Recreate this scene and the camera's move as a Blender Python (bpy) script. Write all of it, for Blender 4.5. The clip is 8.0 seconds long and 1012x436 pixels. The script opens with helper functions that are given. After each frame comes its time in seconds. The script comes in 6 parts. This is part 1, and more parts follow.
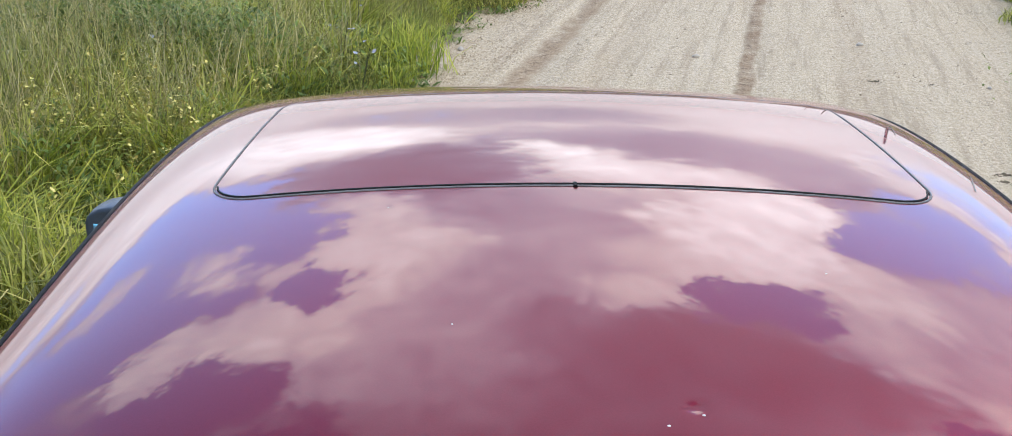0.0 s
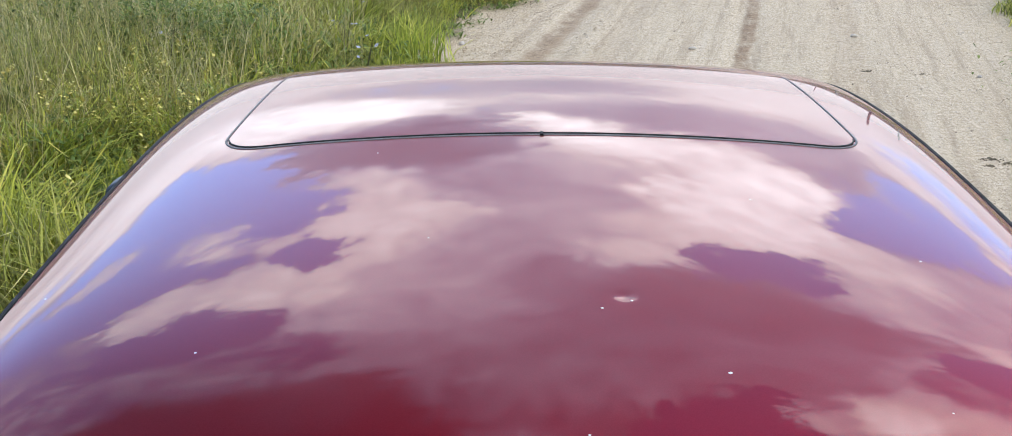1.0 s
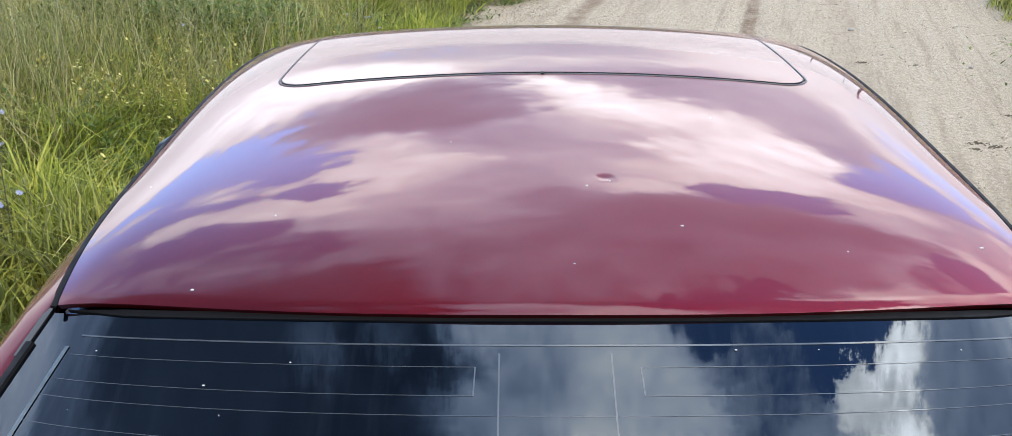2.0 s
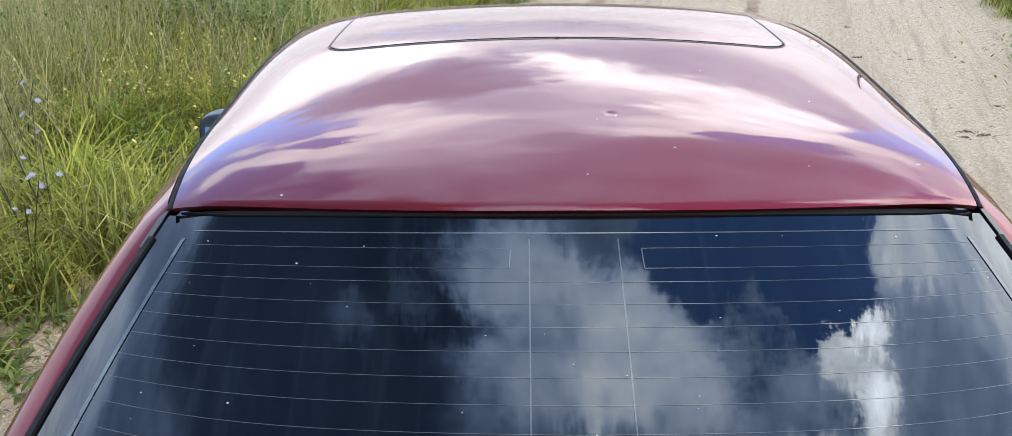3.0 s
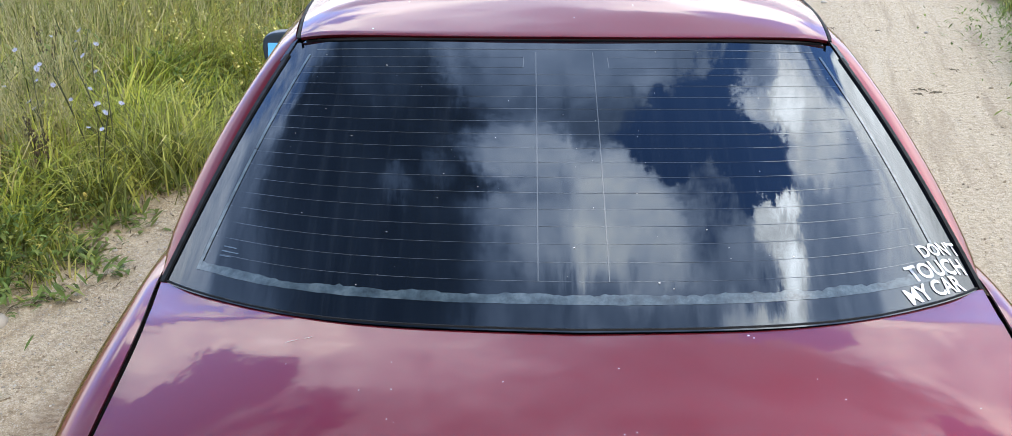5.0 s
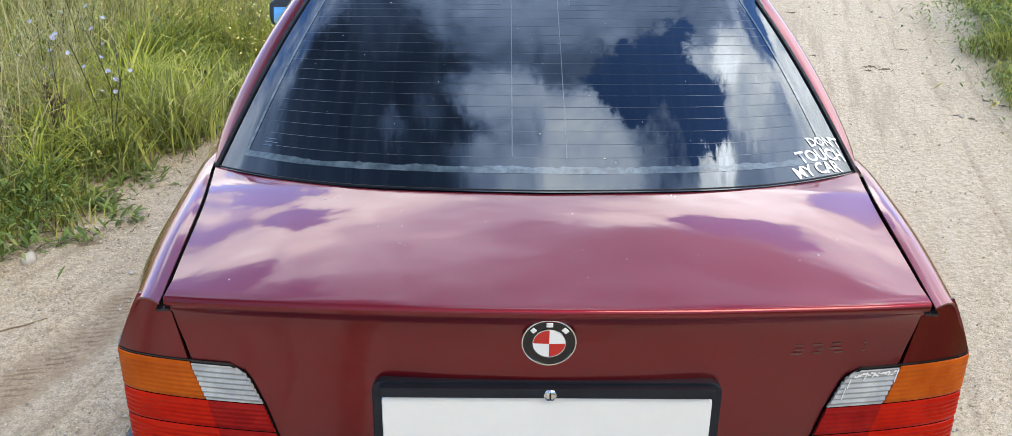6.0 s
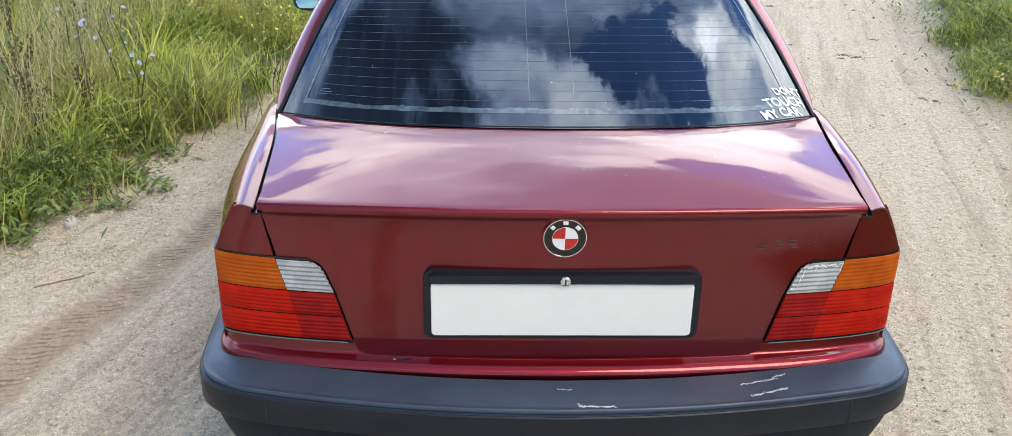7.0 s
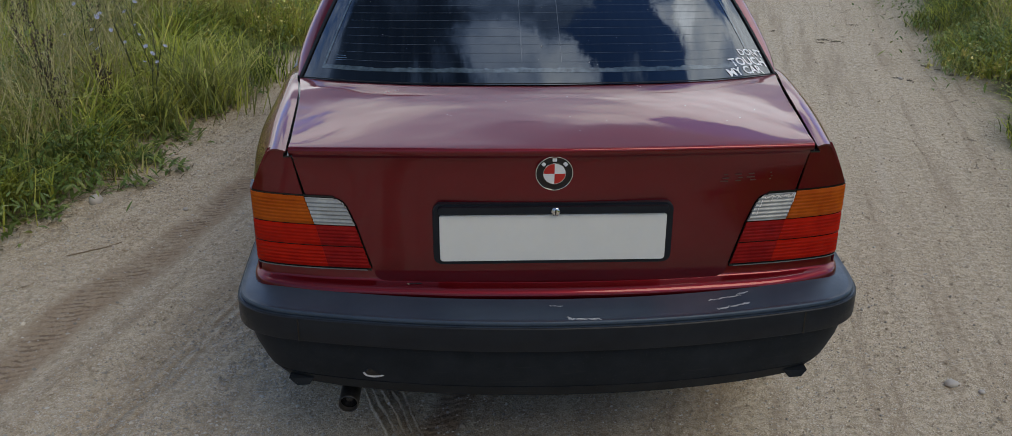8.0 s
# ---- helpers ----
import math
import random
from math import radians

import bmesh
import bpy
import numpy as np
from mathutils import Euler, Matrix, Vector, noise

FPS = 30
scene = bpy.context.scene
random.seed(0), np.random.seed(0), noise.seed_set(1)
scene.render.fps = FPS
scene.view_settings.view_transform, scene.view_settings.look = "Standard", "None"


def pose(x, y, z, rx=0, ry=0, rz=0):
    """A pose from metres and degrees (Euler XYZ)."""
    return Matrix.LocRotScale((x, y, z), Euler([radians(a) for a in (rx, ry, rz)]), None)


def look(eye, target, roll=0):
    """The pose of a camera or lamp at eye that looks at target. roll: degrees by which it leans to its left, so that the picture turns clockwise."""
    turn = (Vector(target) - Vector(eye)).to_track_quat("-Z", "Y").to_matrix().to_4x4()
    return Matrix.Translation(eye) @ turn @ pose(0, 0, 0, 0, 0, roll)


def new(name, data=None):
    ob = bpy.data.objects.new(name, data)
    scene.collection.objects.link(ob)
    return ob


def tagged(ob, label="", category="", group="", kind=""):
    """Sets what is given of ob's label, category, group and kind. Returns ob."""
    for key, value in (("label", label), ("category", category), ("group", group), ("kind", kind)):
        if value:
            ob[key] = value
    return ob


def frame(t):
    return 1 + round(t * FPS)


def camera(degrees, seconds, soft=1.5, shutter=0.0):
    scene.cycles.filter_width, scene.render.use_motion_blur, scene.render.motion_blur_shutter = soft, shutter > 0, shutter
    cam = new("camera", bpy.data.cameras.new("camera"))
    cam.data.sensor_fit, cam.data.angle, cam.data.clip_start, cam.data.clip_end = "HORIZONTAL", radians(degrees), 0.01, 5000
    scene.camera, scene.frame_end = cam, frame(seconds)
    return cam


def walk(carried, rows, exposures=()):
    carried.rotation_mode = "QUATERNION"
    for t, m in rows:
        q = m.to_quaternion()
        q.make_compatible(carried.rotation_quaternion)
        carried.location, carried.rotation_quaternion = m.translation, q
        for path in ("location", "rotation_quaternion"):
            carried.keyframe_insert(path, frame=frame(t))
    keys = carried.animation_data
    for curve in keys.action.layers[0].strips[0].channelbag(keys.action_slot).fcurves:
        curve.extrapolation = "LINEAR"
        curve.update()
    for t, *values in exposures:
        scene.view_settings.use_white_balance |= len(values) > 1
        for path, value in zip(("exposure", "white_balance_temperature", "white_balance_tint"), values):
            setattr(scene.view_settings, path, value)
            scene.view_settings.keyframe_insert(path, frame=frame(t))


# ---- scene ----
# ---- camera and its walk ----
cam = camera(54.7, 8.0, soft=0.3)
PATH = [
    (0, (-0.076, 0.671, 1.795), (-0.076, 2.505, 0.998), 0.4),
    (1, (-0.037, 0.502, 1.794), (-0.05, 2.336, 0.996), -0.2),
    (1.5, (-0.027, 0.366, 1.791), (-0.05, 2.2, 0.993), -0.4),
    (2.8, (-0.057, 0.015, 1.781), (-0.09, 1.856, 0.999), -0.4),
    (3, (-0.06, -0.034, 1.784), (-0.095, 1.805, 1.0), -0.6),
    (3.5, (-0.061, -0.184, 1.771), (-0.09, 1.654, 0.983), -0.4),
    (4, (-0.041, -0.391, 1.757), (-0.074, 1.442, 0.959), -0.4),
    (4.5, (-0.052, -0.556, 1.773), (-0.091, 1.276, 0.971), -0.3),
    (4.7, (-0.067, -0.625, 1.762), (-0.103, 1.208, 0.964), -0.1),
    (5.8, (-0.093, -1.105, 1.739), (-0.08, 0.727, 0.937), 0.6),
    (6, (-0.082, -1.209, 1.738), (-0.062, 0.622, 0.934), 0.7),
    (6.5, (-0.103, -1.415, 1.757), (-0.071, 0.416, 0.953), 0.9),
    (7, (-0.162, -1.62, 1.75), (-0.11, 0.212, 0.949), 0.9),
    (7.5, (-0.18, -1.783, 1.767), (-0.121, 0.051, 0.97), 0.3),
    (8, (-0.174, -1.951, 1.744), (-0.114, -0.119, 0.945), 0.1),
]
EXPOSURE = [(0, 0.60), (2.8, 0.66), (4.5, 0.79), (7.0, 0.90), (7.6, 0.84), (7.8, 0.46), (8.0, -0.42)]
walk(cam, [(t, look(e, g, r)) for t, e, g, r in PATH], EXPOSURE)

# ---- sky and sun ----
SUN_EL, SUN_AZ = radians(46), radians(146)      # azimuth from +y, towards +x


def link(nt, a, b):
    nt.links.new(a, b)


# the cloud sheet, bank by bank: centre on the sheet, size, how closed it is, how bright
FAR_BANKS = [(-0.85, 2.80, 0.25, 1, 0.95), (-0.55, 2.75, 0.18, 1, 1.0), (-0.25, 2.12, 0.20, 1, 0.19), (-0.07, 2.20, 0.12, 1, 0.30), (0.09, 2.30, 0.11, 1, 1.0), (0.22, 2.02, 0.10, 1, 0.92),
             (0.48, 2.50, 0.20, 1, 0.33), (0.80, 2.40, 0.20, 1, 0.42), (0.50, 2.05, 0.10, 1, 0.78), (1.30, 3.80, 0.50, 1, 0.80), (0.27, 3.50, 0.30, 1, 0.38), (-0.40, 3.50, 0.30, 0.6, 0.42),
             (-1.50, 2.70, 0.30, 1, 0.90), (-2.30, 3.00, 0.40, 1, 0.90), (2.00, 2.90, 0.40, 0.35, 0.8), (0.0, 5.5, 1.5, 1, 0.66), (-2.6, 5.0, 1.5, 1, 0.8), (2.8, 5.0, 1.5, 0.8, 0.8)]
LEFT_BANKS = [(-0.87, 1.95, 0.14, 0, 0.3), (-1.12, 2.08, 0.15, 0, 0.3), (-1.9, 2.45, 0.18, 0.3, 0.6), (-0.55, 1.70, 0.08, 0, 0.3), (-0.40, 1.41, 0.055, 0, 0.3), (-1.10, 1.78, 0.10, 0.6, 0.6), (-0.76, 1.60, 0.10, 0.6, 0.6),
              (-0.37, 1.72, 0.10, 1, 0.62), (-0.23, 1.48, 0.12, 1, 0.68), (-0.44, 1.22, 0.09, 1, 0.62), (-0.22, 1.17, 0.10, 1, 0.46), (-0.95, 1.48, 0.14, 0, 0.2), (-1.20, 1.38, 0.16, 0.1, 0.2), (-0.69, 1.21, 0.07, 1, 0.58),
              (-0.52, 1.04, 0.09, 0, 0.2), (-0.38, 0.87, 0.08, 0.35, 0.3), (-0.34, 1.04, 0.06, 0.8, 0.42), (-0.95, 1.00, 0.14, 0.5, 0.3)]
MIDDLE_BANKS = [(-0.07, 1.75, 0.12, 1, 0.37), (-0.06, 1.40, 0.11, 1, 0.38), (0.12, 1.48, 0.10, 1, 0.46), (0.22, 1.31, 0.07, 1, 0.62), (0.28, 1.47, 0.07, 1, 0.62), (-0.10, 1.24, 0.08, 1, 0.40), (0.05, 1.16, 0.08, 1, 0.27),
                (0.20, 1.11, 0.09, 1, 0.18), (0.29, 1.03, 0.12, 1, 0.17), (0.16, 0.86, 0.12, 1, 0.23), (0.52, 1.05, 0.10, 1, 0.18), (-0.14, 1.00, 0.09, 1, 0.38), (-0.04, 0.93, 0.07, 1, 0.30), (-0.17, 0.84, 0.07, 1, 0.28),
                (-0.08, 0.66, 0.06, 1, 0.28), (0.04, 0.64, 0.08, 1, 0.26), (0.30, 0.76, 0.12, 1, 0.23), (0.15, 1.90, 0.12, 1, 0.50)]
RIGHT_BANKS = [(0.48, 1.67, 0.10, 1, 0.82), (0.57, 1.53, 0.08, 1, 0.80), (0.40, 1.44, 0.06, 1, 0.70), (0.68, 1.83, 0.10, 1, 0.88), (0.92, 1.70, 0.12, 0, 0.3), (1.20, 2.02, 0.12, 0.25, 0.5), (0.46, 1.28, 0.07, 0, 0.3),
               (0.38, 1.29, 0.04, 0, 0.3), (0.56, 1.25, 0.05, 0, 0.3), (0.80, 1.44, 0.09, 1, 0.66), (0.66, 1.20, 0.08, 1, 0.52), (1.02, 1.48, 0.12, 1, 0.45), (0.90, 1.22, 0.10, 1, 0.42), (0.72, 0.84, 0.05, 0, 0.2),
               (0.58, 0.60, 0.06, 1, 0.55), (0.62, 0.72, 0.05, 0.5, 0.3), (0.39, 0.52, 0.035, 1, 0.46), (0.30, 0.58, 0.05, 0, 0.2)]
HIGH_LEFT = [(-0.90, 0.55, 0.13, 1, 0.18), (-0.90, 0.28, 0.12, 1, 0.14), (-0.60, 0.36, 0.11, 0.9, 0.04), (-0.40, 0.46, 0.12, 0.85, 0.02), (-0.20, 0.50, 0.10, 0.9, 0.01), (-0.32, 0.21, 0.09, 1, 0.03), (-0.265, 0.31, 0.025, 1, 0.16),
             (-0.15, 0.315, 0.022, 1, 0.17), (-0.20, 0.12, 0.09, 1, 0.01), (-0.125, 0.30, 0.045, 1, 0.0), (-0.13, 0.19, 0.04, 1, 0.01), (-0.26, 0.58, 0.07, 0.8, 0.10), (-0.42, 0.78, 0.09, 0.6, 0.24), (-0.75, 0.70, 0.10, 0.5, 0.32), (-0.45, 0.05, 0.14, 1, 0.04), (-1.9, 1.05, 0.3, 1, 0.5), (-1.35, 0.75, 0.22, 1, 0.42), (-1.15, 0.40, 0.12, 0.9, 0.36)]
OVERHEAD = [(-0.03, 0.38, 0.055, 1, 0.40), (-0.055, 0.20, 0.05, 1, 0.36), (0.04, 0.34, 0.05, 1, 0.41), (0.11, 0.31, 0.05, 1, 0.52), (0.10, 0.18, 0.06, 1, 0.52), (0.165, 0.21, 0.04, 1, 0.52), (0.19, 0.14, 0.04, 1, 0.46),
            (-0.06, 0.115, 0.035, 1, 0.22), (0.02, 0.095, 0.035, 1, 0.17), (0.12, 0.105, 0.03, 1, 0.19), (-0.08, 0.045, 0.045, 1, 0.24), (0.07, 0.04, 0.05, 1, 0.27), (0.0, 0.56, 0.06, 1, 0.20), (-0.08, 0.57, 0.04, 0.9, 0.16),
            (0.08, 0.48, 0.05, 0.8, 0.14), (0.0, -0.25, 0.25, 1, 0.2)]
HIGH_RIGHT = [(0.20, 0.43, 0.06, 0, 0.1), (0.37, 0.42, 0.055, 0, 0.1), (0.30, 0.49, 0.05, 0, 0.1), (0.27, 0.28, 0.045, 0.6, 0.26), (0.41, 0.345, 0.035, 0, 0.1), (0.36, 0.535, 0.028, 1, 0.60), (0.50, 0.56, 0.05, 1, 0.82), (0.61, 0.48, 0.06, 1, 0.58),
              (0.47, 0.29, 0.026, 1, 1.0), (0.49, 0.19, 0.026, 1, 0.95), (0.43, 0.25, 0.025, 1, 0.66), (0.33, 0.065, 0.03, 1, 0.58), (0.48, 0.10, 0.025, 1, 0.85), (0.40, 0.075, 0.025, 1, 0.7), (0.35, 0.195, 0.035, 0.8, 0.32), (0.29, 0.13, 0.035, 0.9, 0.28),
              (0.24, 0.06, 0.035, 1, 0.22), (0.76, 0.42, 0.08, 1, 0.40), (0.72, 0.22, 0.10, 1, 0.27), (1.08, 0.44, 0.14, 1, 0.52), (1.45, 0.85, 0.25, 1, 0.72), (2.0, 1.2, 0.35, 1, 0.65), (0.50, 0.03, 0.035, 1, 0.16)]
CLOUD_SEED, SKY_STRENGTH, CLOUD_STRENGTH = 3.0, 0.26, 5.6


def build_world():
    w = bpy.data.worlds.new("sky")
    w.use_nodes = True
    scene.world = w
    nt = w.node_tree
    nt.nodes.clear()
    N = nt.nodes.new
    out, bg = N("ShaderNodeOutputWorld"), N("ShaderNodeBackground")
    sky = N("ShaderNodeTexSky")
    sky.sky_type, sky.sun_disc = 'NISHITA', False
    sky.sun_elevation, sky.sun_rotation = SUN_EL, SUN_AZ
    sky.dust_density, sky.ozone_density = 0.4, 3.0
    co, sep = N("ShaderNodeTexCoord"), N("ShaderNodeSeparateXYZ")
    link(nt, co.outputs["Generated"], sep.inputs[0])

    def put(node, i, v):
        if isinstance(v, (int, float, tuple)):
            node.inputs[i].default_value = v
        else:
            link(nt, v, node.inputs[i])

    def op(kind, a, b=None, c=None, clamp=False):
        n = N("ShaderNodeMath")
        n.operation, n.use_clamp = kind, clamp
        for i, v in enumerate((a, b, c)):
            if v is not None:
                put(n, i, v)
        return n.outputs[0]

    def vec(kind, a, b=None, c=None):
        n = N("ShaderNodeVectorMath")
        n.operation = kind
        for i, v in enumerate((a, b, c)):
            if v is not None:
                put(n, "Scale" if kind == 'SCALE' and i == 1 else i, v)
        return n.outputs["Value" if kind in ('DISTANCE', 'LENGTH', 'DOT_PRODUCT') else "Vector"]

    def span(v, a, b, lo, hi, smooth=False):
        n = N("ShaderNodeMapRange")
        n.interpolation_type = 'SMOOTHSTEP' if smooth else 'LINEAR'
        put(n, 0, v)
        for i, k in enumerate((a, b, lo, hi)):
            n.inputs[1 + i].default_value = k
        return n.outputs[0]

    # the cloud layer: a flat sheet overhead, seen in perspective
    zz = op('ADD', op('MAXIMUM', sep.outputs[2], 0.0), 0.12)
    comb = N("ShaderNodeCombineXYZ")
    link(nt, op('DIVIDE', sep.outputs[0], zz), comb.inputs[0])
    link(nt, op('DIVIDE', sep.outputs[1], zz), comb.inputs[1])
    flat = comb.outputs[0]
    away = vec('LENGTH', flat)

    def cloud_noise(scale, detail, rough, warp, stretch=(1, 1, 1)):
        n = N("ShaderNodeTexNoise")
        n.inputs["Scale"].default_value, n.inputs["Detail"].default_value = scale, detail
        n.inputs["Roughness"].default_value, n.inputs["Distortion"].default_value = rough, warp
        link(nt, vec('MULTIPLY_ADD', flat, stretch, (0, 0, CLOUD_SEED)), n.inputs["Vector"])
        return n

    # the banks' outlines are ragged, more so far away
    def ragged(scale, amount, rough):
        n = vec('SUBTRACT', cloud_noise(scale, 8, rough, 0.0).outputs["Color"], (0.5, 0.5, 0.5))
        return vec('SCALE', vec('MULTIPLY', n, (1, 1, 0)), amount)
    place = vec('ADD', flat, ragged(2.6, span(away, 0.5, 1.8, 0.0, 0.30), 0.6))
    place = vec('ADD', place, ragged(9.0, span(away, 0.2, 1.6, 0.10, 0.36), 0.76))
    # overhead the cloud is stretched, added to streak its reflection in the glass
    drawn = op('SUBTRACT', cloud_noise(15.0, 8, 0.66, 0.5, (1, 0.28, 1)).outputs["Fac"], 0.5)
    drawn = op('MULTIPLY', drawn, span(away, 0.45, 0.9, 1.0, 0.0))
    pull = N("ShaderNodeCombineXYZ")
    link(nt, op('MULTIPLY', drawn, 0.22), pull.inputs[1])
    place = vec('ADD', place, pull.outputs[0])
    # between the named banks the sheet is broken cloud
    total, closed, light = 0.012, None, None
    loose = span(cloud_noise(2.2, 8, 0.55, 0.2).outputs["Fac"], 0.42, 0.58, 0.0, 1.0)
    closed, light = op('MULTIPLY', loose, 0.012), op('MULTIPLY', loose, 0.012 * 0.6)
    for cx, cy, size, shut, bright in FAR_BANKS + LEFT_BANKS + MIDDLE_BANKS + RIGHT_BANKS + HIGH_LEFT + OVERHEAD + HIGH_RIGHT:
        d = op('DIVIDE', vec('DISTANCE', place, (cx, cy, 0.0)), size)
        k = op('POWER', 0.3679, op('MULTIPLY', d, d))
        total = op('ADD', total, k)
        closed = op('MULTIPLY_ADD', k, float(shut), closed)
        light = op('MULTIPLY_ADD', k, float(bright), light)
    fine = op('SUBTRACT', cloud_noise(8.0, 12, 0.72, 0.1).outputs["Fac"], 0.5)
    wisp = op('SUBTRACT', cloud_noise(16.0, 8, 0.62, 0.2, (1, 0.55, 1)).outputs["Fac"], 0.5)
    rough = op('ADD', op('MULTIPLY', fine, 1.0), op('ADD', op('MULTIPLY', wisp, span(away, 0.4, 1.2, 1.1, 0.35)), op('MULTIPLY', drawn, 0.8)))
    closed = op('ADD', op('DIVIDE', closed, total), op('MULTIPLY', rough, 0.9))
    light = op('MULTIPLY', op('DIVIDE', light, total), op('MULTIPLY_ADD', rough, 0.9, 1.0))
    cover = span(closed, 0.28, 0.72, 0.0, 1.0, True)
    light = op('MAXIMUM', light, 0.0)
    glow = op('MULTIPLY_ADD', op('POWER', light, 1.4), 0.99, 0.010)
    tone = N("ShaderNodeMix")
    tone.data_type = 'RGBA'
    link(nt, span(light, 0.0, 0.6, 0.0, 1.0), tone.inputs["Factor"])
    tone.inputs[6].default_value, tone.inputs[7].default_value = (0.50, 0.86, 1.60, 1), (0.95, 1.0, 1.04, 1)
    low = span(sep.outputs[2], 0.1, 0.65, CLOUD_STRENGTH * 0.26, CLOUD_STRENGTH)
    cloud = vec('SCALE', tone.outputs[2], op('MULTIPLY', glow, low))
    deep = span(sep.outputs[2], 0.35, 0.95, SKY_STRENGTH * 1.55, SKY_STRENGTH * 0.60)
    clear = vec('SCALE', vec('MULTIPLY', sky.outputs[0], (0.66, 0.86, 1.12)), deep)
    mix = N("ShaderNodeMix")
    mix.data_type = 'RGBA'
    link(nt, cover, mix.inputs["Factor"])
    link(nt, clear, mix.inputs[6])
    link(nt, cloud, mix.inputs[7])
    # added gradient: full sky ahead, dimmed behind to keep the car's tail dark
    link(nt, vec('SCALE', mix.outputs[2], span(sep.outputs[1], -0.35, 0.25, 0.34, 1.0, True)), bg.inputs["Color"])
    bg.inputs["Strength"].default_value = 1.0
    link(nt, bg.outputs[0], out.inputs[0])


build_world()
sun = new("sun", bpy.data.lights.new("sun", 'SUN'))
sun.data.energy, sun.data.angle, sun.data.color = 1.4, radians(32), (1.0, 0.87, 0.66)
toward = Vector((math.sin(SUN_AZ) * math.cos(SUN_EL), math.cos(SUN_AZ) * math.cos(SUN_EL), math.sin(SUN_EL)))
sun.matrix_basis = look(toward * 60, (0, 0, 0))

# ---- materials ----


class Mat:
    """A small builder of node materials round one Principled shader."""

    def __init__(self, name, color=(0.5, 0.5, 0.5), rough=0.5, metal=0.0, **more):
        self.m = bpy.data.materials.new(name)
        self.m.use_nodes = True
        self.nt = self.m.node_tree
        self.p = self.nt.nodes["Principled BSDF"]
        self.set("Base Color", (*color, 1)), self.set("Roughness", rough), self.set("Metallic", metal)
        for k, v in more.items():
            self.set(k.replace("_", " "), v)

    def set(self, key, v):
        s = self.p.inputs[key]
        if hasattr(v, "node"):
            self.nt.links.new(v, s)
        else:
            s.default_value = v

    def node(self, kind, **kw):
        n = self.nt.nodes.new("ShaderNode" + kind)
        for k, v in kw.items():
            k = k.replace("_", " ")
            if hasattr(v, "node"):
                self.nt.links.new(v, n.inputs[k])
            else:
                n.inputs[k].default_value = v
        return n

    def coords(self, scale=(1, 1, 1), rot=0.0):
        c, m = self.node("TexCoord"), self.node("Mapping")
        self.nt.links.new(c.outputs["Object"], m.inputs[0])
        m.inputs["Scale"].default_value = scale
        m.inputs["Rotation"].default_value = (0, 0, rot)
        return m.outputs[0]

    def noise(self, scale, detail=5, rough=0.6, vec=None, dist=0.0):
        return self.node("TexNoise", Scale=scale, Detail=detail, Roughness=rough, Distortion=dist,
                         Vector=vec or self.coords()).outputs["Fac"]

    def ramp(self, fac, *stops):
        r = self.node("ValToRGB", Fac=fac)
        els = r.color_ramp.elements
        while len(els) < len(stops):
            els.new(0.5)
        for e, (pos, c) in zip(els, stops):
            e.position, e.color = pos, (*c, 1) if not isinstance(c, (int, float)) else (c, c, c, 1)
        return r.outputs[0]

    def mix(self, fac, a, b, mode='MIX'):
        n = self.node("Mix")
        n.data_type, n.blend_type = 'RGBA', mode
        for i, v in ((0, fac), (6, a), (7, b)):
            if hasattr(v, "node"):
                self.nt.links.new(v, n.inputs[i])
            elif i:
                n.inputs[i].default_value = (*v, 1)
            else:
                n.inputs[i].default_value = v
        return n.outputs[2]

    def math(self, kind, a, b=0.0, clamp=False):
        n = self.node("Math")
        n.operation, n.use_clamp = kind, clamp
        for i, v in enumerate((a, b)):
            if hasattr(v, "node"):
                self.nt.links.new(v, n.inputs[i])
            else:
                n.inputs[i].default_value = v
        return n.outputs[0]

    def bump(self, height, strength=0.3, dist=0.01):
        b = self.node("Bump", Height=height, Strength=strength, Distance=dist)
        self.set("Normal", b.outputs[0])


def paint_material():
    m = Mat("burgundy_metallic_paint", (0.3, 0.02, 0.03), 0.45, 1.0)
    fine, wide = m.noise(900, 2), m.noise(3.0, 6)
    c = m.ramp(wide, (0.3, (0.182, 0.0058, 0.0112)), (0.7, (0.214, 0.0085, 0.0150)))
    m.set("Base Color", m.mix(0.12, c, m.ramp(fine, (0.35, (0.12, 0.005, 0.009)), (0.65, (0.30, 0.03, 0.045)))))
    m.set("Coat Weight", 1.0), m.set("Coat IOR", 1.5)
    m.set("Coat Roughness", m.ramp(m.noise(14, 7), (0.35, 0.004), (0.8, 0.03)))
    m.set("Roughness", m.ramp(wide, (0.3, 0.44), (0.7, 0.50)))
    return m.m


def plastic_material():
    m = Mat("faded_black_plastic", (0.035, 0.038, 0.045), 0.5)
    n = m.noise(9, 8, 0.65)
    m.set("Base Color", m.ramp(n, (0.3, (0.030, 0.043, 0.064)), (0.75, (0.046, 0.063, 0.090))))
    m.set("Roughness", m.ramp(m.noise(40, 5), (0.3, 0.30), (0.7, 0.46)))
    m.set("Specular IOR Level", 0.45), m.set("Specular Tint", (0.72, 0.86, 1.0, 1))
    m.bump(m.noise(700, 3), 0.25, 0.001)
    return m.m


